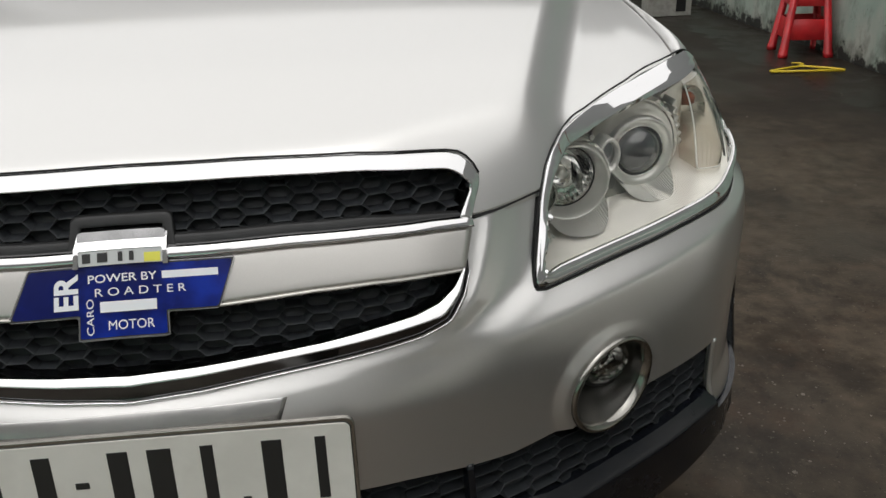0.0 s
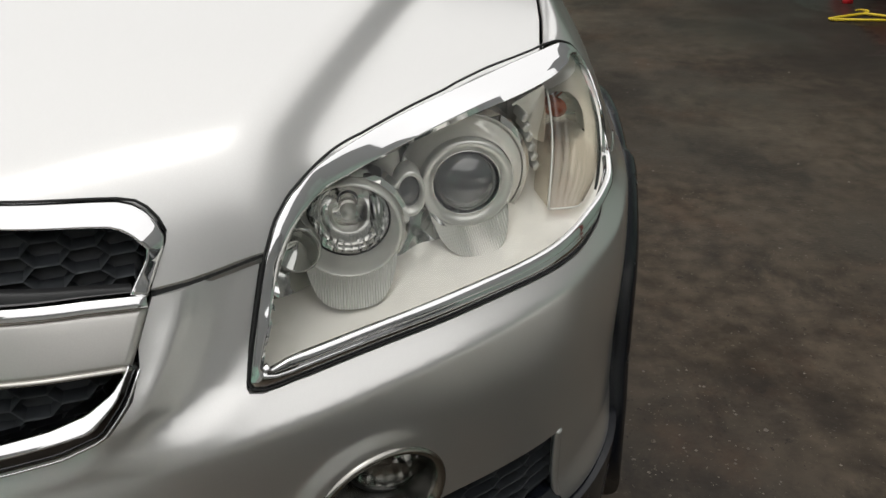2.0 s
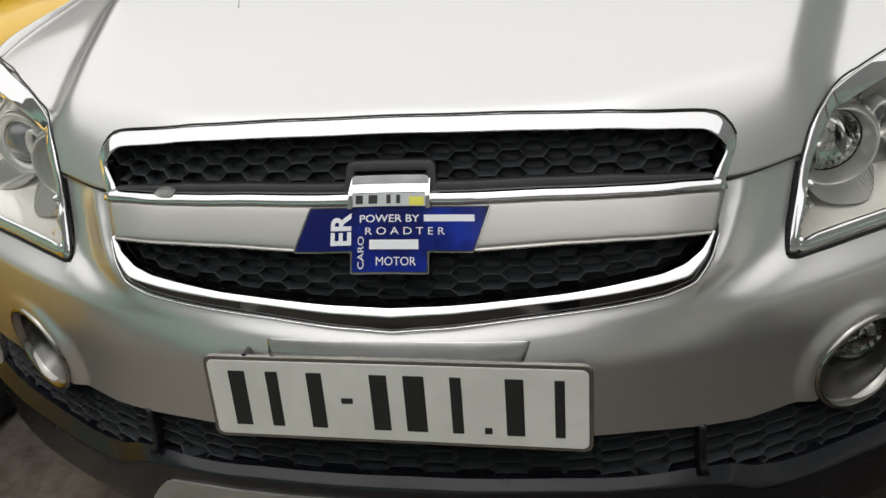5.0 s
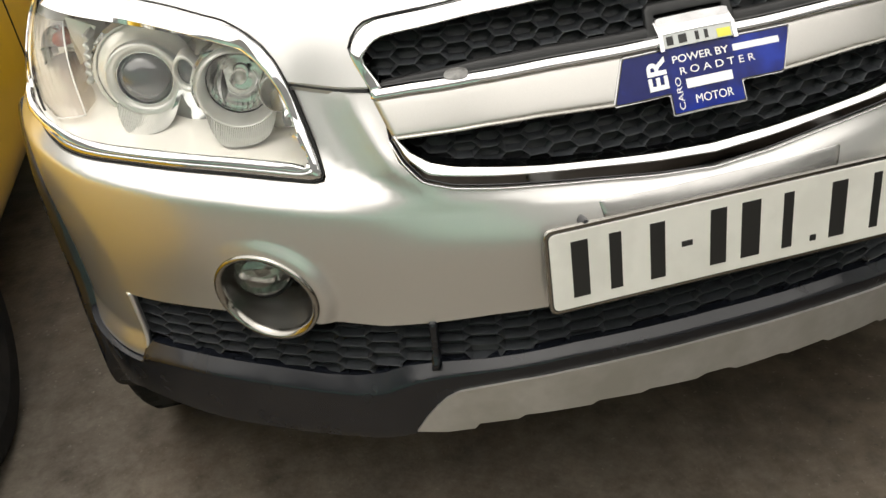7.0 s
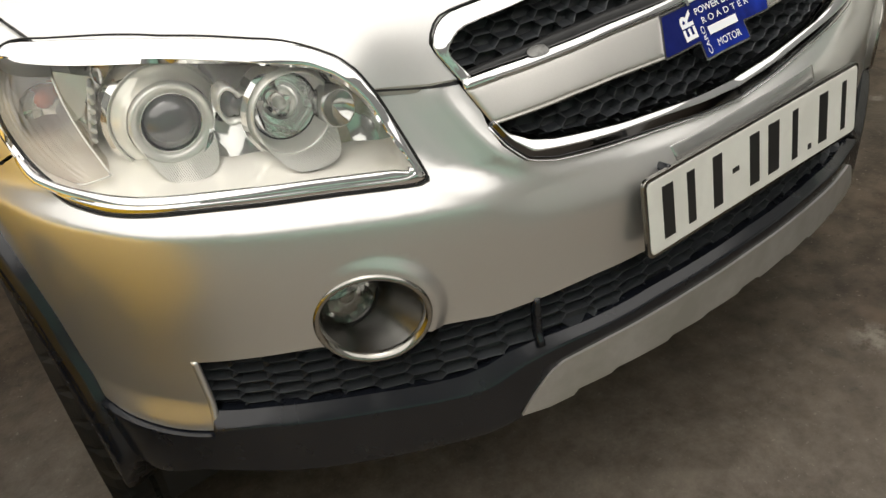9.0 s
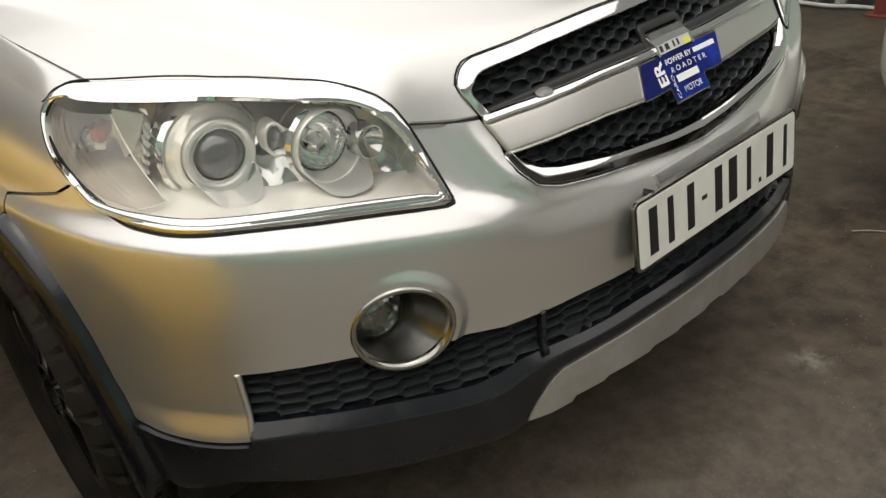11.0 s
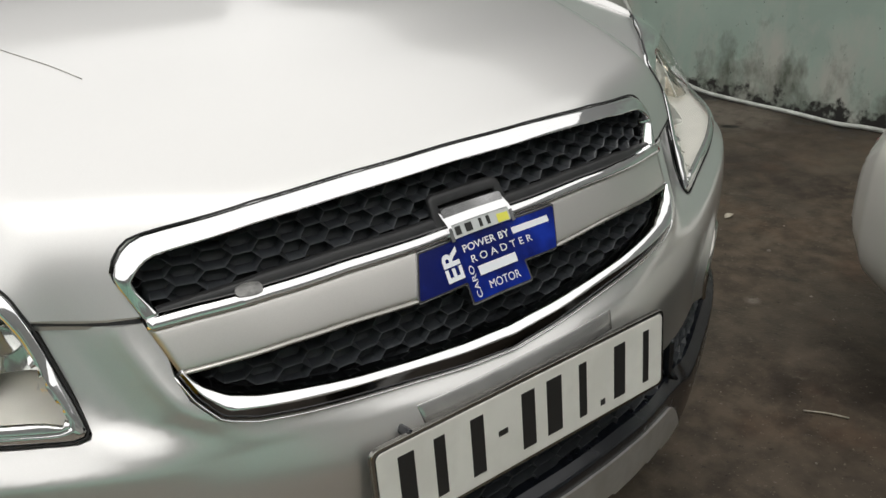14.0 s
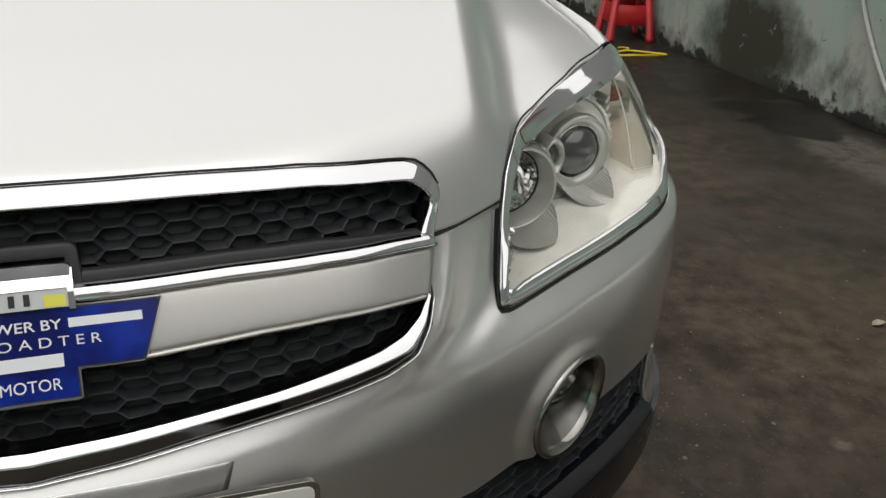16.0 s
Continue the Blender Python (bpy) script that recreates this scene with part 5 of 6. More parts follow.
# ---- coachwork by cross-sections ----
def coach(name, stations, material, parent, label="", seg=56):
    """A closed hull from rows of (y, half width, bottom, top, corner power)."""
    rows = np.array(stations, float)
    cut = np.linspace(0, len(rows) - 1, 4 * (len(rows) - 1) + 1)
    soft = [np.interp(cut, range(len(rows)), rows[:, c]) for c in range(5)]
    for c in range(1, 5):
        soft[c][1:-1] = 0.25 * soft[c][:-2] + 0.5 * soft[c][1:-1] + 0.25 * soft[c][2:]
    stations = list(zip(*soft))
    verts, faces = [], []
    for y, w, lo, hi, power in stations:
        for i in range(seg):
            a = 2 * math.pi * i / seg
            c, s = math.cos(a), math.sin(a)
            verts.append((w * math.copysign(abs(c) ** (2 / power), c), y, (lo + hi) / 2 + (hi - lo) / 2 * math.copysign(abs(s) ** (2 / power), s)))
    n = len(stations)
    for k in range(n - 1):
        for i in range(seg):
            j = (i + 1) % seg
            faces.append((k * seg + i, k * seg + j, (k + 1) * seg + j, (k + 1) * seg + i))
    faces += [tuple(range(seg)), tuple(range((n - 1) * seg, n * seg))]
    return fix(mesh(name, verts, faces, material, parent, label))


# the silver car's cabin and tail, behind the bonnet
coach("rear_body", [(1.30, 0.905, 0.30, 1.06, 7), (1.6, 0.915, 0.28, 1.08, 7), (3.0, 0.915, 0.28, 1.10, 7), (4.0, 0.90, 0.30, 1.12, 6), (4.45, 0.86, 0.34, 1.12, 5), (4.60, 0.78, 0.40, 1.08, 4)], SILVER, car, "silver doors and tail")
coach("cabin", [(1.12, 0.70, 0.95, 1.10, 5), (1.45, 0.72, 0.95, 1.33, 5), (1.85, 0.70, 0.95, 1.60, 5), (2.3, 0.68, 0.95, 1.70, 5), (3.6, 0.67, 0.95, 1.69, 5), (4.2, 0.64, 0.95, 1.58, 5), (4.5, 0.60, 0.95, 1.15, 5)], DARK_GLASS, car, "dark glass cabin")
coach("roof", [(1.95, 0.60, 1.62, 1.665, 4), (2.3, 0.63, 1.66, 1.725, 4), (3.6, 0.62, 1.65, 1.72, 4), (4.15, 0.58, 1.56, 1.62, 4)], SILVER, car, "silver roof")
coach("engine_bay", [(0.55, 0.60, 0.35, 0.90, 6), (0.95, 0.60, 0.33, 0.98, 6), (1.35, 0.60, 0.30, 1.0, 6)], SEAL, car)
coach("chassis", [(0.25, 0.50, 0.30, 0.48, 6), (0.9, 0.55, 0.24, 0.5, 6), (4.2, 0.60, 0.24, 0.5, 6)], SEAL, car)


def neighbour(name, paint, label, place, turn, nose_power=4.0):
    c = empty(name, place, None, label, "car")
    c.rotation_euler = (0, 0, radians(turn))
    coach("body", [(0.0, 0.55, 0.36, 0.62, 3), (0.03, 0.66, 0.30, 0.70, 3.2), (0.10, 0.74, 0.25, 0.77, nose_power), (0.25, 0.80, 0.18, 0.84, nose_power), (0.6, 0.84, 0.16, 0.90, 6), (1.15, 0.85, 0.16, 0.96, 6),
                   (3.1, 0.85, 0.2, 0.98, 6), (3.8, 0.82, 0.24, 0.97, 5), (4.1, 0.74, 0.3, 0.9, 4), (4.2, 0.6, 0.38, 0.8, 3)], paint, c, label)
    coach("cabin", [(1.05, 0.62, 0.85, 0.97, 4), (1.5, 0.66, 0.85, 1.27, 4), (1.85, 0.64, 0.85, 1.44, 4), (2.9, 0.62, 0.85, 1.45, 4), (3.5, 0.60, 0.85, 1.2, 4), (3.8, 0.55, 0.85, 0.98, 4)], DARK_GLASS, c, "dark windows")
    coach("roof", [(1.75, 0.52, 1.40, 1.44, 4), (2.0, 0.56, 1.43, 1.49, 4), (2.9, 0.55, 1.42, 1.485, 4), (3.2, 0.5, 1.34, 1.38, 4)], paint, c, "painted roof")
    for x, o in ((0.775, 1), (-0.775, -1)):
        for y in (1.02, 3.30):
            wheel("wheel", (x, y, 0.30), 0.30, 0.185, o, c, RIM)
    for x in (0.852, -0.852):
        block("door_seam", (0.004, 0.008, 0.62), (x * 0.998, 1.25, 0.62), SEAL, c, bevel=0)
        block("door_seam", (0.004, 0.008, 0.62), (x * 0.998, 2.3, 0.62), SEAL, c, bevel=0)
    return c


neighbour("yellow_car", YELLOW_PAINT, "yellow hatchback parked beside the silver car", (-2.12, -0.25, 0), 0, 7.0)
neighbour("white_car", WHITE_PAINT, "white hatchback with a rounded nose, parked opposite", (2.06, 0.30, 0), 180)


# ---- the yard ----
def ground_mat():
    m = mat("damp_concrete", (0.066, 0.0515, 0.037), 0.6, vary=0.34, scale=14.0, bump=0.8, bump_scale=85, second=(0.053, 0.044, 0.034), second_scale=0.9)
    nt = m.node_tree
    b = nt.nodes["Principled BSDF"]
    b.inputs["Specular IOR Level"].default_value = 0.15
    co = nt.nodes.new("ShaderNodeTexCoord").outputs["Object"]
    # pale grit and wet patches of their own shape
    n1 = nt.nodes.new("ShaderNodeTexNoise")
    n1.inputs["Scale"].default_value, n1.inputs["Detail"].default_value = 1.3, 9
    nt.links.new(co, n1.inputs["Vector"])
    r = nt.nodes.new("ShaderNodeMapRange")
    r.inputs["From Min"].default_value, r.inputs["From Max"].default_value = 0.42, 0.62
    r.inputs["To Min"].default_value, r.inputs["To Max"].default_value = 0.45, 0.80
    nt.links.new(n1.outputs["Fac"], r.inputs["Value"])
    nt.links.new(r.outputs["Result"], b.inputs["Roughness"])
    vo = nt.nodes.new("ShaderNodeTexVoronoi")
    vo.inputs["Scale"].default_value = 55
    nt.links.new(co, vo.inputs["Vector"])
    speck = nt.nodes.new("ShaderNodeMapRange")
    speck.inputs["From Min"].default_value, speck.inputs["From Max"].default_value = 0.10, 0.06
    nt.links.new(vo.outputs["Distance"], speck.inputs["Value"])
    n2 = nt.nodes.new("ShaderNodeTexNoise")
    n2.inputs["Scale"].default_value = 3.1
    nt.links.new(co, n2.inputs["Vector"])
    mul = nt.nodes.new("ShaderNodeMath")
    mul.operation = "MULTIPLY"
    gate = nt.nodes.new("ShaderNodeMapRange")
    gate.inputs["From Min"].default_value, gate.inputs["From Max"].default_value = 0.52, 0.70
    nt.links.new(n2.outputs["Fac"], gate.inputs["Value"])
    nt.links.new(speck.outputs["Result"], mul.inputs[0])
    nt.links.new(gate.outputs["Result"], mul.inputs[1])
    old = b.inputs["Base Color"].links[0].from_socket
    mix = nt.nodes.new("ShaderNodeMix")
    mix.data_type = "RGBA"
    nt.links.new(mul.outputs["Value"], mix.inputs["Factor"])
    nt.links.new(old, mix.inputs["A"])
    mix.inputs["B"].default_value = (0.264, 0.238, 0.205, 1)
    last = mix.outputs["Result"]

    def over(color, scale, lo, hi, stretch=(1, 1, 1), detail=10, strength=1.0):
        """A layer of scuffs or stains with an outline of its own."""
        mp = nt.nodes.new("ShaderNodeMapping")
        mp.inputs["Scale"].default_value, mp.inputs["Rotation"].default_value = stretch, (0, 0, 0.5)
        nt.links.new(co, mp.inputs["Vector"])
        n = nt.nodes.new("ShaderNodeTexNoise")
        n.inputs["Scale"].default_value, n.inputs["Detail"].default_value, n.inputs["Roughness"].default_value = scale, detail, 0.68
        nt.links.new(mp.outputs["Vector"], n.inputs["Vector"])
        k = nt.nodes.new("ShaderNodeMapRange")
        k.inputs["From Min"].default_value, k.inputs["From Max"].default_value, k.inputs["To Max"].default_value = lo, hi, strength
        nt.links.new(n.outputs["Fac"], k.inputs["Value"])
        x = nt.nodes.new("ShaderNodeMix")
        x.data_type = "RGBA"
        nt.links.new(k.outputs["Result"], x.inputs["Factor"])
        nt.links.new(last, x.inputs["A"])
        x.inputs["B"].default_value = (*color, 1)
        return x.outputs["Result"]

    last = over((0.106, 0.084, 0.063), 1.7, 0.52, 0.70, strength=0.65)
    last = over((0.017, 0.013, 0.011), 1.9, 0.50, 0.62, strength=0.6)
    last = over((0.158, 0.132, 0.106), 9.0, 0.62, 0.74, (1, 0.8, 1), strength=0.4)
    last = over((0.013, 0.012, 0.011), 26.0, 0.62, 0.70, strength=0.75)
    last = over((0.115, 0.062, 0.036), 2.3, 0.54, 0.70, strength=0.3)      # rust-brown stains
    last = over((0.022, 0.019, 0.016), 6.5, 0.56, 0.66, (1, 0.5, 1), strength=0.6)
    last = over((0.19, 0.165, 0.135), 75.0, 0.63, 0.70, strength=0.55, detail=3)      # fine pale grains
    last = over((0.010, 0.009, 0.008), 48.0, 0.64, 0.70, strength=0.7, detail=4)      # pinholes
    # a drier, dusty patch with a ragged edge, painted paler to brighten the bumper
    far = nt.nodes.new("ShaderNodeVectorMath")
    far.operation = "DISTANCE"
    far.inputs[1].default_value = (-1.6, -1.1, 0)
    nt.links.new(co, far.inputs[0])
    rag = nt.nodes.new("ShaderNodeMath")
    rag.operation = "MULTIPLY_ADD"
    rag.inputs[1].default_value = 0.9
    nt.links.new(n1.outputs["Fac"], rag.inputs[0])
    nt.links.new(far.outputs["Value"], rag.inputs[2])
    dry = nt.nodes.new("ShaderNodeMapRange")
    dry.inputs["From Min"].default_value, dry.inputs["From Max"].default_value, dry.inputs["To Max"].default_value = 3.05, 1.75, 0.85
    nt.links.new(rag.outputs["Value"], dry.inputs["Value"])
    dust_bounce = nt.nodes.new("ShaderNodeMix")
    dust_bounce.data_type = "RGBA"
    nt.links.new(dry.outputs["Result"], dust_bounce.inputs["Factor"])
    nt.links.new(last, dust_bounce.inputs["A"])
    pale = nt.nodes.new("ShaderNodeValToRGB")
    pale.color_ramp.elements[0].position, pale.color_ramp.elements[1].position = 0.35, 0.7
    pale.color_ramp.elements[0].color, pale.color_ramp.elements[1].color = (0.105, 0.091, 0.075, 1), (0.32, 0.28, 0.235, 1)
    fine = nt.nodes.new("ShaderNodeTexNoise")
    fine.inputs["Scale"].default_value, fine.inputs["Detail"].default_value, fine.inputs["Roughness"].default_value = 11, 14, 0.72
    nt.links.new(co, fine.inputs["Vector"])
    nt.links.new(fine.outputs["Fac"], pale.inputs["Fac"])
    nt.links.new(pale.outputs["Color"], dust_bounce.inputs["B"])
    last = dust_bounce.outputs["Result"]

    def calc(op, x, y=0.0, z=0.0):
        k = nt.nodes.new("ShaderNodeMath")
        k.operation, k.use_clamp = op, False
        for i, v in enumerate((x, y, z)):
            if isinstance(v, (int, float)):
                k.inputs[i].default_value = v
            else:
                nt.links.new(v, k.inputs[i])
        return k.outputs["Value"]

    def span(v, lo, hi, top=1.0):
        k = nt.nodes.new("ShaderNodeMapRange")
        k.inputs["From Min"].default_value, k.inputs["From Max"].default_value, k.inputs["To Max"].default_value = lo, hi, top
        nt.links.new(v, k.inputs["Value"])
        return k.outputs["Result"]

    def lay(color, fac):
        k = nt.nodes.new("ShaderNodeMix")
        k.data_type = "RGBA"
        nt.links.new(fac, k.inputs["Factor"])
        nt.links.new(last, k.inputs["A"])
        k.inputs["B"].default_value = (*color, 1)
        return k.outputs["Result"]

    sep = nt.nodes.new("ShaderNodeSeparateXYZ")
    nt.links.new(co, sep.inputs["Vector"])
    ragged = nt.nodes.new("ShaderNodeTexNoise")
    ragged.inputs["Scale"].default_value, ragged.inputs["Detail"].default_value, ragged.inputs["Roughness"].default_value = 2.6, 10, 0.62
    nt.links.new(co, ragged.inputs["Vector"])
    # a wet dark margin along the wall's foot, with a pale lime tide mark along its edge
    reach = calc("MULTIPLY_ADD", ragged.outputs["Fac"], 0.9, sep.outputs["X"])
    last = lay((0.145, 0.135, 0.118), calc("MULTIPLY", span(reach, 3.35, 3.43), calc("MULTIPLY", span(fine.outputs["Fac"], 0.47, 0.60), span(sep.outputs["Y"], 1.6, 2.4, 0.75))))
    # broad darkening of the floor towards the wall's far half
    last = lay((0.026, 0.022, 0.018), calc("MULTIPLY", span(reach, 2.65, 3.45, 0.80), span(sep.outputs["Y"], 0.9, 2.4)))
    patch = calc("MULTIPLY", span(reach, 3.42, 3.52), calc("MULTIPLY", span(sep.outputs["Y"], 2.4, 2.9), span(ragged.outputs["Fac"], 0.40, 0.50)))
    wet = calc("MAXIMUM", span(reach, 3.90, 3.98), patch)
    last = lay((0.016, 0.0135, 0.011), wet)
    def ellipse(cx, cy, rx, ry, turn=0.0):
        """Distance from a centre in radii, with a ragged edge."""
        mp = nt.nodes.new("ShaderNodeMapping")
        mp.vector_type = "TEXTURE"
        mp.inputs["Location"].default_value, mp.inputs["Rotation"].default_value, mp.inputs["Scale"].default_value = (cx, cy, 0), (0, 0, turn), (rx, ry, 1)
        nt.links.new(co, mp.inputs["Vector"])
        k = nt.nodes.new("ShaderNodeVectorMath")
        k.operation = "LENGTH"
        nt.links.new(mp.outputs["Vector"], k.inputs[0])
        return calc("MULTIPLY_ADD", calc("SUBTRACT", ragged.outputs["Fac"], 0.5), 1.6, k.outputs["Value"])

    # a dried pale film by the wall, a wet patch beyond it and two oil drips
    last = lay((0.125, 0.108, 0.088), calc("MULTIPLY", span(ellipse(3.22, 2.08, 0.24, 0.62, 0.1), 1.15, 0.75, 0.75), span(fine.outputs["Fac"], 0.36, 0.52)))
    last = lay((0.014, 0.012, 0.010), span(ellipse(3.20, 2.78, 0.16, 0.22), 1.1, 0.9, 0.9))
    for cx, cy in ((3.005, 1.763), (3.105, 1.697)):
        last = lay((0.010, 0.009, 0.008), span(ellipse(cx, cy, 0.055, 0.028, -0.7), 1.15, 0.7, 0.9))
    last = lay((0.024, 0.020, 0.016), calc("MULTIPLY", span(calc("MULTIPLY_ADD", ragged.outputs["Fac"], 1.2, sep.outputs["Y"]), 3.4, 4.2, 0.7), span(sep.outputs["X"], 1.9, 2.5)))      # shade painted into the floor far back
    # spots where the surface has broken out
    for cx, cy, rad in ((0.515, 0.003, 0.075), (0.66, -0.19, 0.03), (1.585, 0.60, 0.045), (1.387, 0.472, 0.03), (2.319, 1.162, 0.03), (2.373, 1.597, 0.035), (0.33, -0.33, 0.035)):
        far = nt.nodes.new("ShaderNodeVectorMath")
        far.operation = "DISTANCE"
        far.inputs[1].default_value = (cx, cy, 0)
        nt.links.new(co, far.inputs[0])
        spot = calc("MULTIPLY", span(calc("MULTIPLY_ADD", fine.outputs["Fac"], 0.06, far.outputs["Value"]), rad + 0.02, rad - 0.01), span(fine.outputs["Fac"], 0.46, 0.60))
        last = lay((0.20, 0.18, 0.15), spot)
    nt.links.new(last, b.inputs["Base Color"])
    gloss = nt.nodes.new("ShaderNodeMix")
    nt.links.new(wet, gloss.inputs["Factor"])
    nt.links.new(r.outputs["Result"], gloss.inputs["A"])
    gloss.inputs["B"].default_value = 0.30
    nt.links.new(gloss.outputs["Result"], b.inputs["Roughness"])
    return m


bm = bmesh.new()
bmesh.ops.create_grid(bm, x_segments=20, y_segments=20, size=300)
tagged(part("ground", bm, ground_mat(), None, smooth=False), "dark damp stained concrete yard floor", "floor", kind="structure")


def wall_mat(name, base, seed):
    """Old limewash with runs, peeling and mildew patches."""
    m = mat(name, base, 0.85, vary=0.08, scale=1.5, bump=0.35, bump_scale=25, second=tuple(c * 0.86 for c in base), second_scale=2.3)
    nt = m.node_tree
    b = nt.nodes["Principled BSDF"]
    co = nt.nodes.new("ShaderNodeTexCoord").outputs["Object"]
    sep = nt.nodes.new("ShaderNodeSeparateXYZ")
    nt.links.new(co, sep.inputs["Vector"])

    def noise_at(scale, stretch=(1, 1, 1), detail=9):
        mp = nt.nodes.new("ShaderNodeMapping")
        mp.inputs["Scale"].default_value, mp.inputs["Location"].default_value = stretch, (seed, seed * 2, 0)
        nt.links.new(co, mp.inputs["Vector"])
        n = nt.nodes.new("ShaderNodeTexNoise")
        n.inputs["Scale"].default_value, n.inputs["Detail"].default_value = scale, detail
        n.inputs["Roughness"].default_value = 0.65
        nt.links.new(mp.outputs["Vector"], n.inputs["Vector"])
        return n.outputs["Fac"]

    def math_node(op, a, c):
        k = nt.nodes.new("ShaderNodeMath")
        k.operation = op
        for i, v in enumerate((a, c)):
            if isinstance(v, (int, float)):
                k.inputs[i].default_value = v
            else:
                nt.links.new(v, k.inputs[i])
        return k.outputs["Value"]

    def over(color, fac, lo, hi):
        r = nt.nodes.new("ShaderNodeMapRange")
        r.inputs["From Min"].default_value, r.inputs["From Max"].default_value = lo, hi
        nt.links.new(fac, r.inputs["Value"])
        mix = nt.nodes.new("ShaderNodeMix")
        mix.data_type = "RGBA"
        nt.links.new(r.outputs["Result"], mix.inputs["Factor"])
        nt.links.new(b.inputs["Base Color"].links[0].from_socket, mix.inputs["A"])
        mix.inputs["B"].default_value = (*color, 1)
        nt.links.new(mix.outputs["Result"], b.inputs["Base Color"])

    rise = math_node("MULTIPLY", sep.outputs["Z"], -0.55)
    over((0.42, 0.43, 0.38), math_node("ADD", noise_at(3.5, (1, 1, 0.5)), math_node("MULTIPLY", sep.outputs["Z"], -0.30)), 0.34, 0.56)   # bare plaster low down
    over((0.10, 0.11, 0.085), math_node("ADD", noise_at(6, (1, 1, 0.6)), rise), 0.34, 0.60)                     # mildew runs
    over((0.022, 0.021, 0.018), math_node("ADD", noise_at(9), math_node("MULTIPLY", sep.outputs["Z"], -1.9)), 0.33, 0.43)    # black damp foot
    over((0.05, 0.055, 0.045), noise_at(22, (1, 1, 0.7), 4), 0.665, 0.71)                                        # black spots
    over((0.26, 0.265, 0.265), math_node("ADD", noise_at(2.0), math_node("MULTIPLY", sep.outputs["Z"], 0.5)), 1.35, 1.65)                         # unseen upper part, greyed to tone reflections
    # one large mould bloom with a peeled heart
    d = nt.nodes.new("ShaderNodeVectorMath")
    d.operation = "DISTANCE"
    mp = nt.nodes.new("ShaderNodeMapping")
    mp.inputs["Scale"].default_value = (0, 1, 1.5)
    nt.links.new(co, mp.inputs["Vector"])
    d.inputs[1].default_value = (0, 3.72, 0.38)
    nt.links.new(mp.outputs["Vector"], d.inputs[0])
    bloom = math_node("ADD", math_node("MULTIPLY", d.outputs["Value"], -1.0), math_node("MULTIPLY", noise_at(4), 0.5))
    over((0.045, 0.045, 0.03), bloom, -0.34, -0.08)
    over((0.30, 0.29, 0.26), math_node("ADD", noise_at(7), math_node("MULTIPLY", d.outputs["Value"], -0.8)), 0.50, 0.54)
    return m


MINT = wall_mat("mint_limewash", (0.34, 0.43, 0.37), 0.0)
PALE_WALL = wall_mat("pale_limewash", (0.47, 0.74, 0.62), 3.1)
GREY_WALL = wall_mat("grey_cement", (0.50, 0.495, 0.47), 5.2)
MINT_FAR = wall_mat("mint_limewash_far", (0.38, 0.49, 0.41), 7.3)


def wall(name, size, place, material, label):
    bm = bmesh.new()
    bmesh.ops.create_cube(bm, size=1.0, matrix=Matrix.Diagonal((*size, 1)))
    bmesh.ops.transform(bm, matrix=Matrix.Translation((0, 0, size[2] / 2)), verts=bm.verts)
    ob = tagged(part(name, bm, material, None, smooth=False), label, "wall", kind="structure")
    ob.location = place
    return ob


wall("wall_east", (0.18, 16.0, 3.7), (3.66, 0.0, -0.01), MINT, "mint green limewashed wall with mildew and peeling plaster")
# the other walls are added to close the yard, block low sky and tone reflections
wall("wall_north", (9.2, 0.18, 4.4), (-1.0, 8.1, -0.01), MINT_FAR, "plain mint green wall added across the back of the yard")
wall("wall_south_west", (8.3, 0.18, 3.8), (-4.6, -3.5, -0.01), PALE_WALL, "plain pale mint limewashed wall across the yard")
wall("wall_south_east", (4.2, 0.18, 3.1), (1.65, -3.5, -0.01), GREY_WALL, "unseen grey cement wall added to tone reflections")
wall("wall_west", (0.18, 16.0, 3.0), (-5.4, 0.0, -0.01), PALE_WALL, "unseen pale mint limewashed wall added to close the yard")

# ---- things in the yard ----
hose = tube("garden_hose", curve_through([(3.545, 3.10, 0.97), (3.55, 3.01, 0.82), (3.55, 2.93, 0.675), (3.55, 2.82, 0.49), (3.55, 2.62, 0.24), (3.545, 2.42, 0.085), (3.54, 2.20, 0.016), (3.51, 1.88, 0.012),
                                        (3.51, 1.60, 0.012), (3.49, 1.34, 0.012), (3.535, 1.14, 0.012), (3.5, 0.6, 0.012), (3.42, 0.1, 0.012)], 120), 0.012, HOSE)
tagged(hose, "pale garden hose hanging on the wall and lying along its foot", "hose")
tube("hose_hook", curve_through([(3.58, 3.10, 0.99), (3.54, 3.10, 0.975), (3.52, 3.10, 0.975), (3.51, 3.10, 1.0)], 14), 0.005, RUST_RED, hose)

post = empty("steel_post", (3.47, 1.03, 0), None, "red oxide painted steel post by the wall", "post")
block("shaft", (0.07, 0.07, 2.5), (0, 0, 1.25), RUST_RED, post, bevel=0.006)
block("foot_plate", (0.13, 0.13, 0.012), (0, 0, 0.006), RUST_RED, post, bevel=0.002)

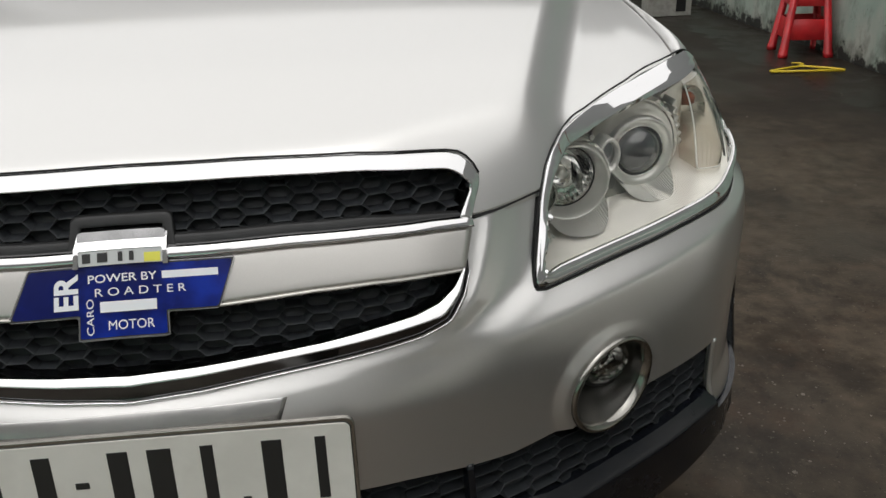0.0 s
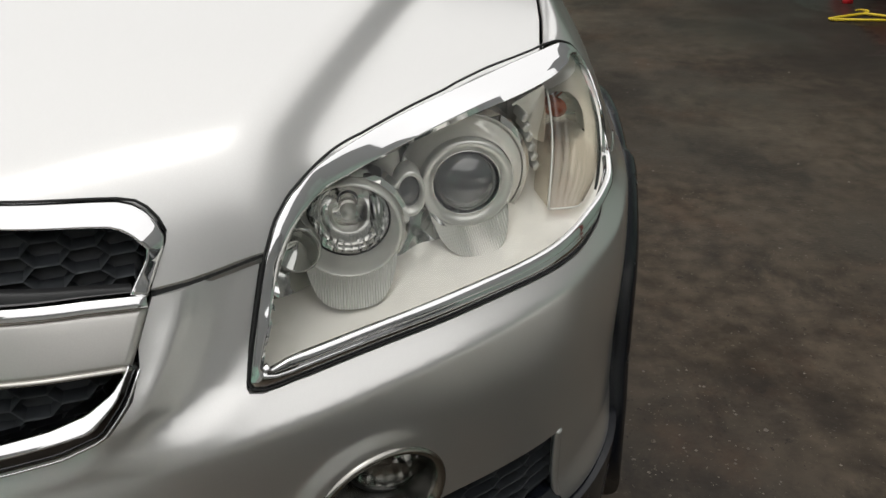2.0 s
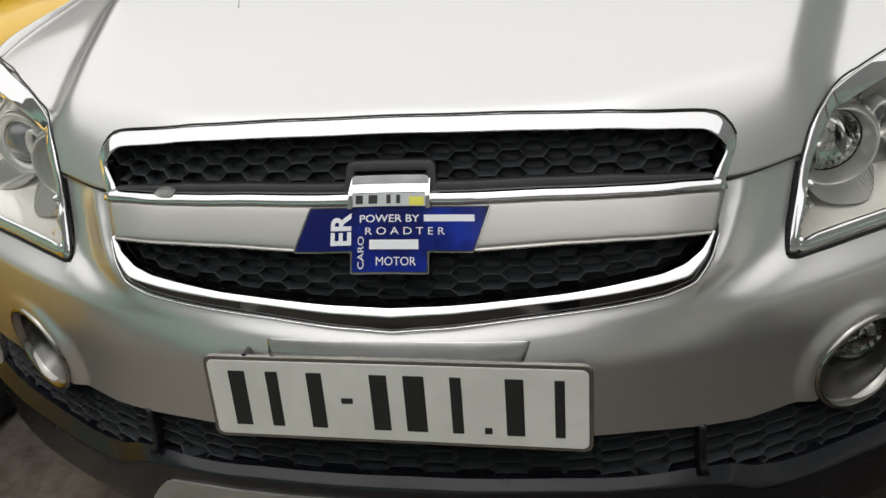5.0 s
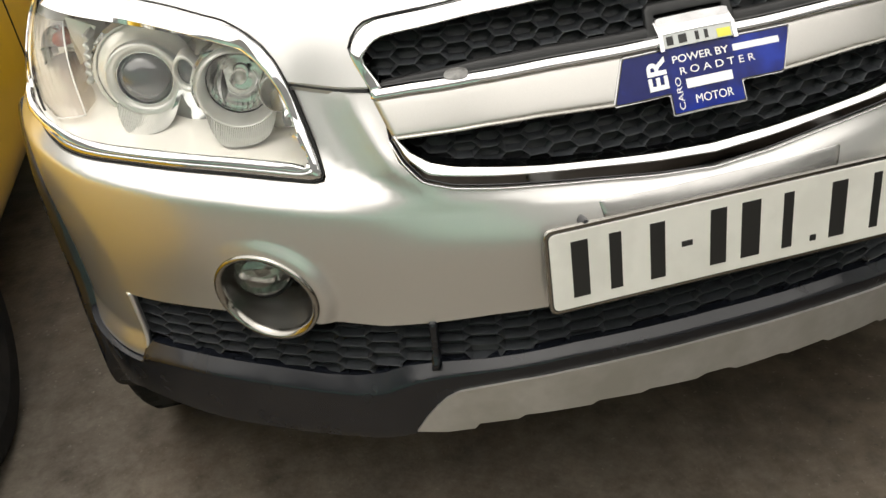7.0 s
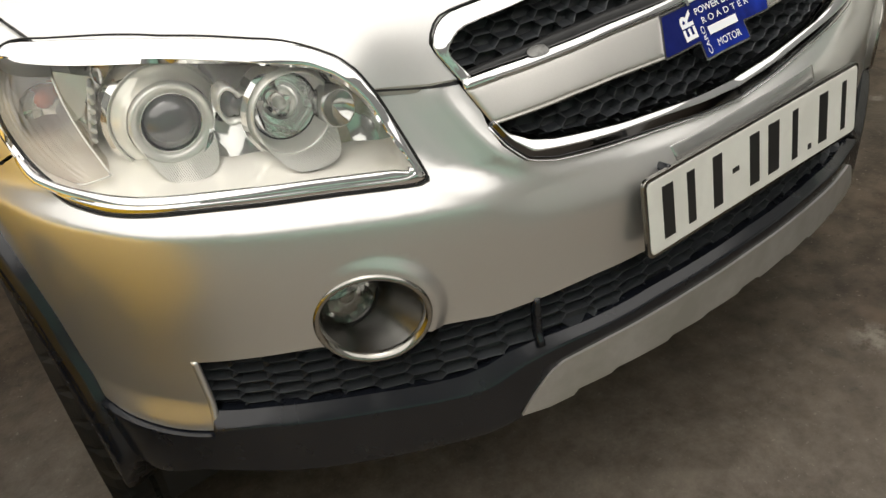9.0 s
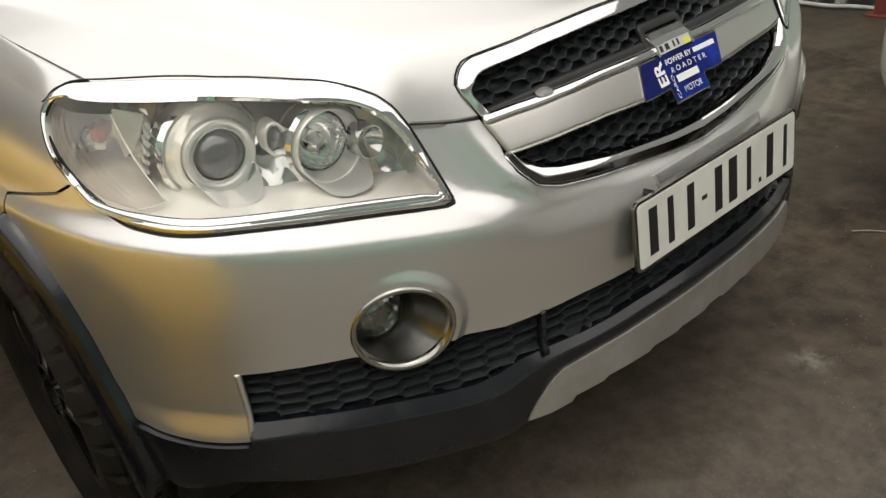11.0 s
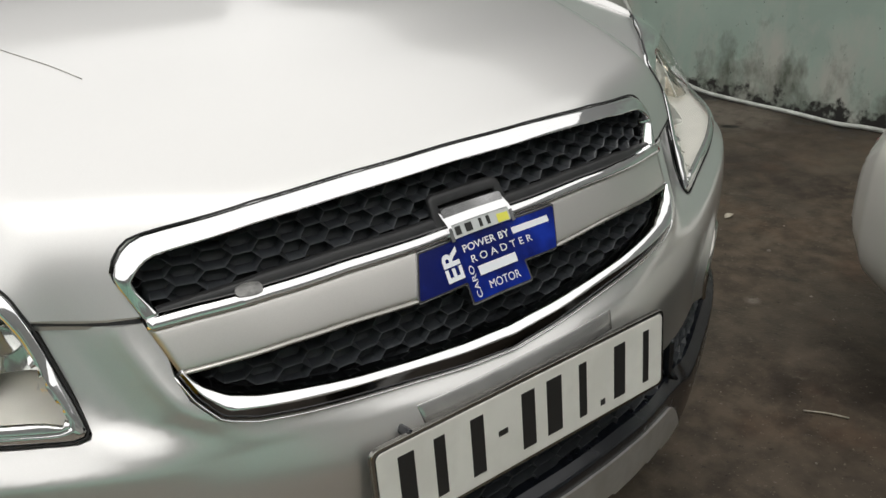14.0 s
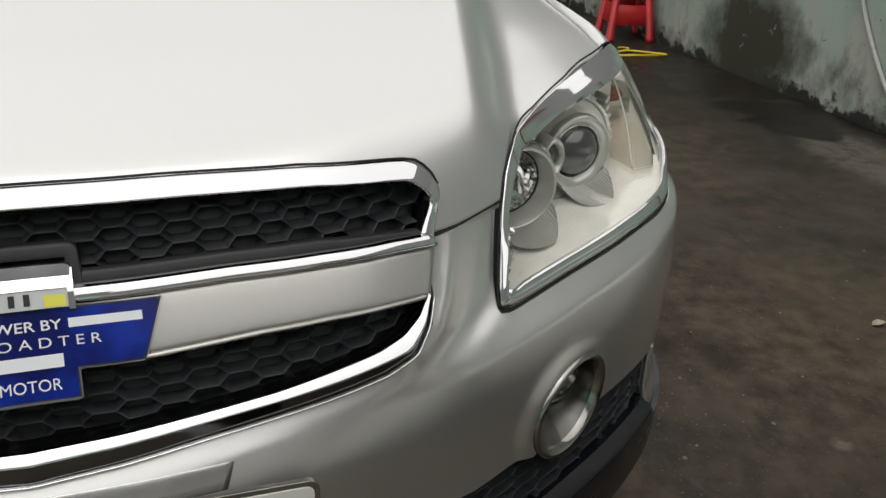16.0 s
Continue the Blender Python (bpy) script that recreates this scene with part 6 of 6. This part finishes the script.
# red plastic stool
stool = empty("plastic_stool", (3.40, 4.955, 0), None, "red plastic stool with a deep skirt and stepped feet", "stool")
stool.rotation_euler = (0, 0, radians(-12))
stool.scale = (0.86, 0.86, 1.0)
bm = bmesh.new()
bmesh.ops.create_cube(bm, size=1.0, matrix=Matrix.Diagonal((0.29, 0.29, 0.045, 1)))
bmesh.ops.bevel(bm, geom=bm.edges[:], offset=0.018, segments=3, affect="EDGES")
bmesh.ops.transform(bm, matrix=Matrix.Translation((0, 0, 0.447)), verts=bm.verts)
part("seat", bm, RED_PLASTIC, stool)
for sx in (1, -1):
    for sy in (1, -1):
        bm = bmesh.new()
        rows = [(0.0, 0.068), (0.03, 0.066), (0.032, 0.061), (0.06, 0.060), (0.062, 0.056), (0.44, 0.050)]
        rings = []
        for z, w in rows:
            c = 0.178 - 0.058 * (z / 0.44)
            rings.append([bm.verts.new((sx * c + dx * w / 2, sy * c + dy * w / 2, z)) for dx, dy in ((-1, -1), (1, -1), (1, 1), (-1, 1))])
        for a, b in zip(rings[:-1], rings[1:]):
            for q in range(4):
                bm.faces.new((a[q], a[(q + 1) % 4], b[(q + 1) % 4], b[q]))
        bm.faces.new(rings[0][::-1])
        bm.faces.new(rings[-1])
        bmesh.ops.recalc_face_normals(bm, faces=bm.faces)
        bmesh.ops.bevel(bm, geom=[e for e in bm.edges if abs(e.verts[0].co.z - e.verts[1].co.z) > 0.001], offset=0.008, segments=2, affect="EDGES")
        part("leg", bm, RED_PLASTIC, stool)
for a in range(4):
    m = Matrix.Rotation(a * math.pi / 2, 4, "Z")
    bm = bmesh.new()
    bmesh.ops.create_cube(bm, size=1.0, matrix=m @ pose(0, 0.150, 0.185, 6, 0, 0) @ Matrix.Diagonal((0.30, 0.006, 0.14, 1)))
    bmesh.ops.bevel(bm, geom=bm.edges[:], offset=0.002, segments=1, affect="EDGES")
    part("skirt_rail", bm, RED_PLASTIC, stool)
    bm = bmesh.new()
    bmesh.ops.create_cube(bm, size=1.0, matrix=m @ pose(0, 0.130, 0.385, 6, 0, 0) @ Matrix.Diagonal((0.25, 0.006, 0.09, 1)))
    bmesh.ops.bevel(bm, geom=bm.edges[:], offset=0.002, segments=1, affect="EDGES")
    part("upper_rail", bm, RED_PLASTIC, stool)

# yellow hanger on the floor
hanger = empty("clothes_hanger", (3.165, 4.395, 0), None, "yellow plastic clothes hanger lying on the floor", "hanger")
hanger.rotation_euler = (0, 0, radians(-9))
tube("bar", curve_through([(-0.215, -0.035, 0.012), (-0.23, -0.025, 0.012), (-0.215, -0.005, 0.012), (-0.03, 0.10, 0.012), (0.03, 0.10, 0.012), (0.215, -0.005, 0.012), (0.23, -0.025, 0.012), (0.215, -0.035, 0.012)], 60), 0.0085, YELLOW_PLASTIC, hanger)
tube("cross_bar", [(-0.215, -0.035, 0.012), (0.0, -0.036, 0.012), (0.215, -0.035, 0.012)], 0.008, YELLOW_PLASTIC, hanger)
tube("hook", curve_through([(0, 0.10, 0.012), (0.0, 0.135, 0.012), (0.03, 0.16, 0.012), (0.035, 0.19, 0.012), (0.0, 0.21, 0.012), (-0.03, 0.195, 0.012)], 40), 0.006, YELLOW_PLASTIC, hanger)

# hollow block far back by the wall
cb = empty("hollow_block", (3.1, 6.85, 0), None, "grey hollow concrete block on the floor", "block")
block("body", (0.40, 0.20, 0.19), (0, 0, 0.095), BLOCK_GREY, cb, bevel=0.008)
# flat black piece on the face gives the shade inside the hollow
block("hole_shade", (0.09, 0.01, 0.11), (0.10, -0.098, 0.095), SEAL, cb, bevel=0.002)

# dry leaf, twig and loose grit
leaf_bm = bmesh.new()
pts = [(0, 0, 0.004), (0.012, 0.011, 0.010), (0.03, 0.014, 0.012), (0.052, 0.004, 0.006), (0.038, -0.012, 0.013), (0.014, -0.013, 0.008)]
vs = [leaf_bm.verts.new(p) for p in pts]
mid = leaf_bm.verts.new((0.026, 0, 0.003))
for i in range(6):
    leaf_bm.faces.new((vs[i], vs[(i + 1) % 6], mid))
leaf = tagged(part("dry_leaf", leaf_bm, LEAF, None, smooth=False), "small curled dry leaf on the concrete", "leaf")
so = leaf.modifiers.new("thickness", "SOLIDIFY")
so.thickness = 0.0015
leaf.location = (2.07, 1.03, 0.001)
twig = tube("twig", curve_through([(1.17, 0.19, 0.004), (1.20, 0.145, 0.006), (1.225, 0.10, 0.004)], 12), 0.0022, LEAF)
tagged(twig, "thin pale twig on the concrete", "twig")
rng = random.Random(4)
verts, faces = [], []
for i in range(260):
    if i < 4:
        x, y, r = ((1.945, 0.764, 0.008), (1.478, 0.714, 0.007), (1.193, 0.662, 0.007), (1.36, 0.95, 0.006))[i]
    elif i < 70:
        x, y, r = rng.gauss(1.17, 0.13), rng.gauss(0.9, 0.12), rng.uniform(0.0012, 0.0042)
    elif i < 140:
        x, y, r = rng.gauss(-1.15, 0.10), rng.gauss(1.05, 0.22), rng.uniform(0.0015, 0.005)
    else:
        x, y, r = rng.uniform(0.9, 3.3), rng.uniform(-0.4, 4.5), rng.uniform(0.0015, 0.006)
    k = len(verts)
    a0 = rng.uniform(0, 6)
    for a in range(5):
        verts.append((x + r * math.cos(a0 + a * 1.257) * rng.uniform(0.7, 1.2), y + r * math.sin(a0 + a * 1.257), 0.0003))
    verts.append((x + r * 0.2, y, r * rng.uniform(0.5, 1.0)))
    faces += [(k + a, k + (a + 1) % 5, k + 5) for a in range(5)]
GRIT = mat("pale_grit", (0.15, 0.13, 0.11), 0.8, vary=0.3, scale=9)
tagged(mesh("loose_grit", verts, faces, GRIT, None, "pale loose grit scattered on the concrete", smooth=False), category="grit", kind="stuff")
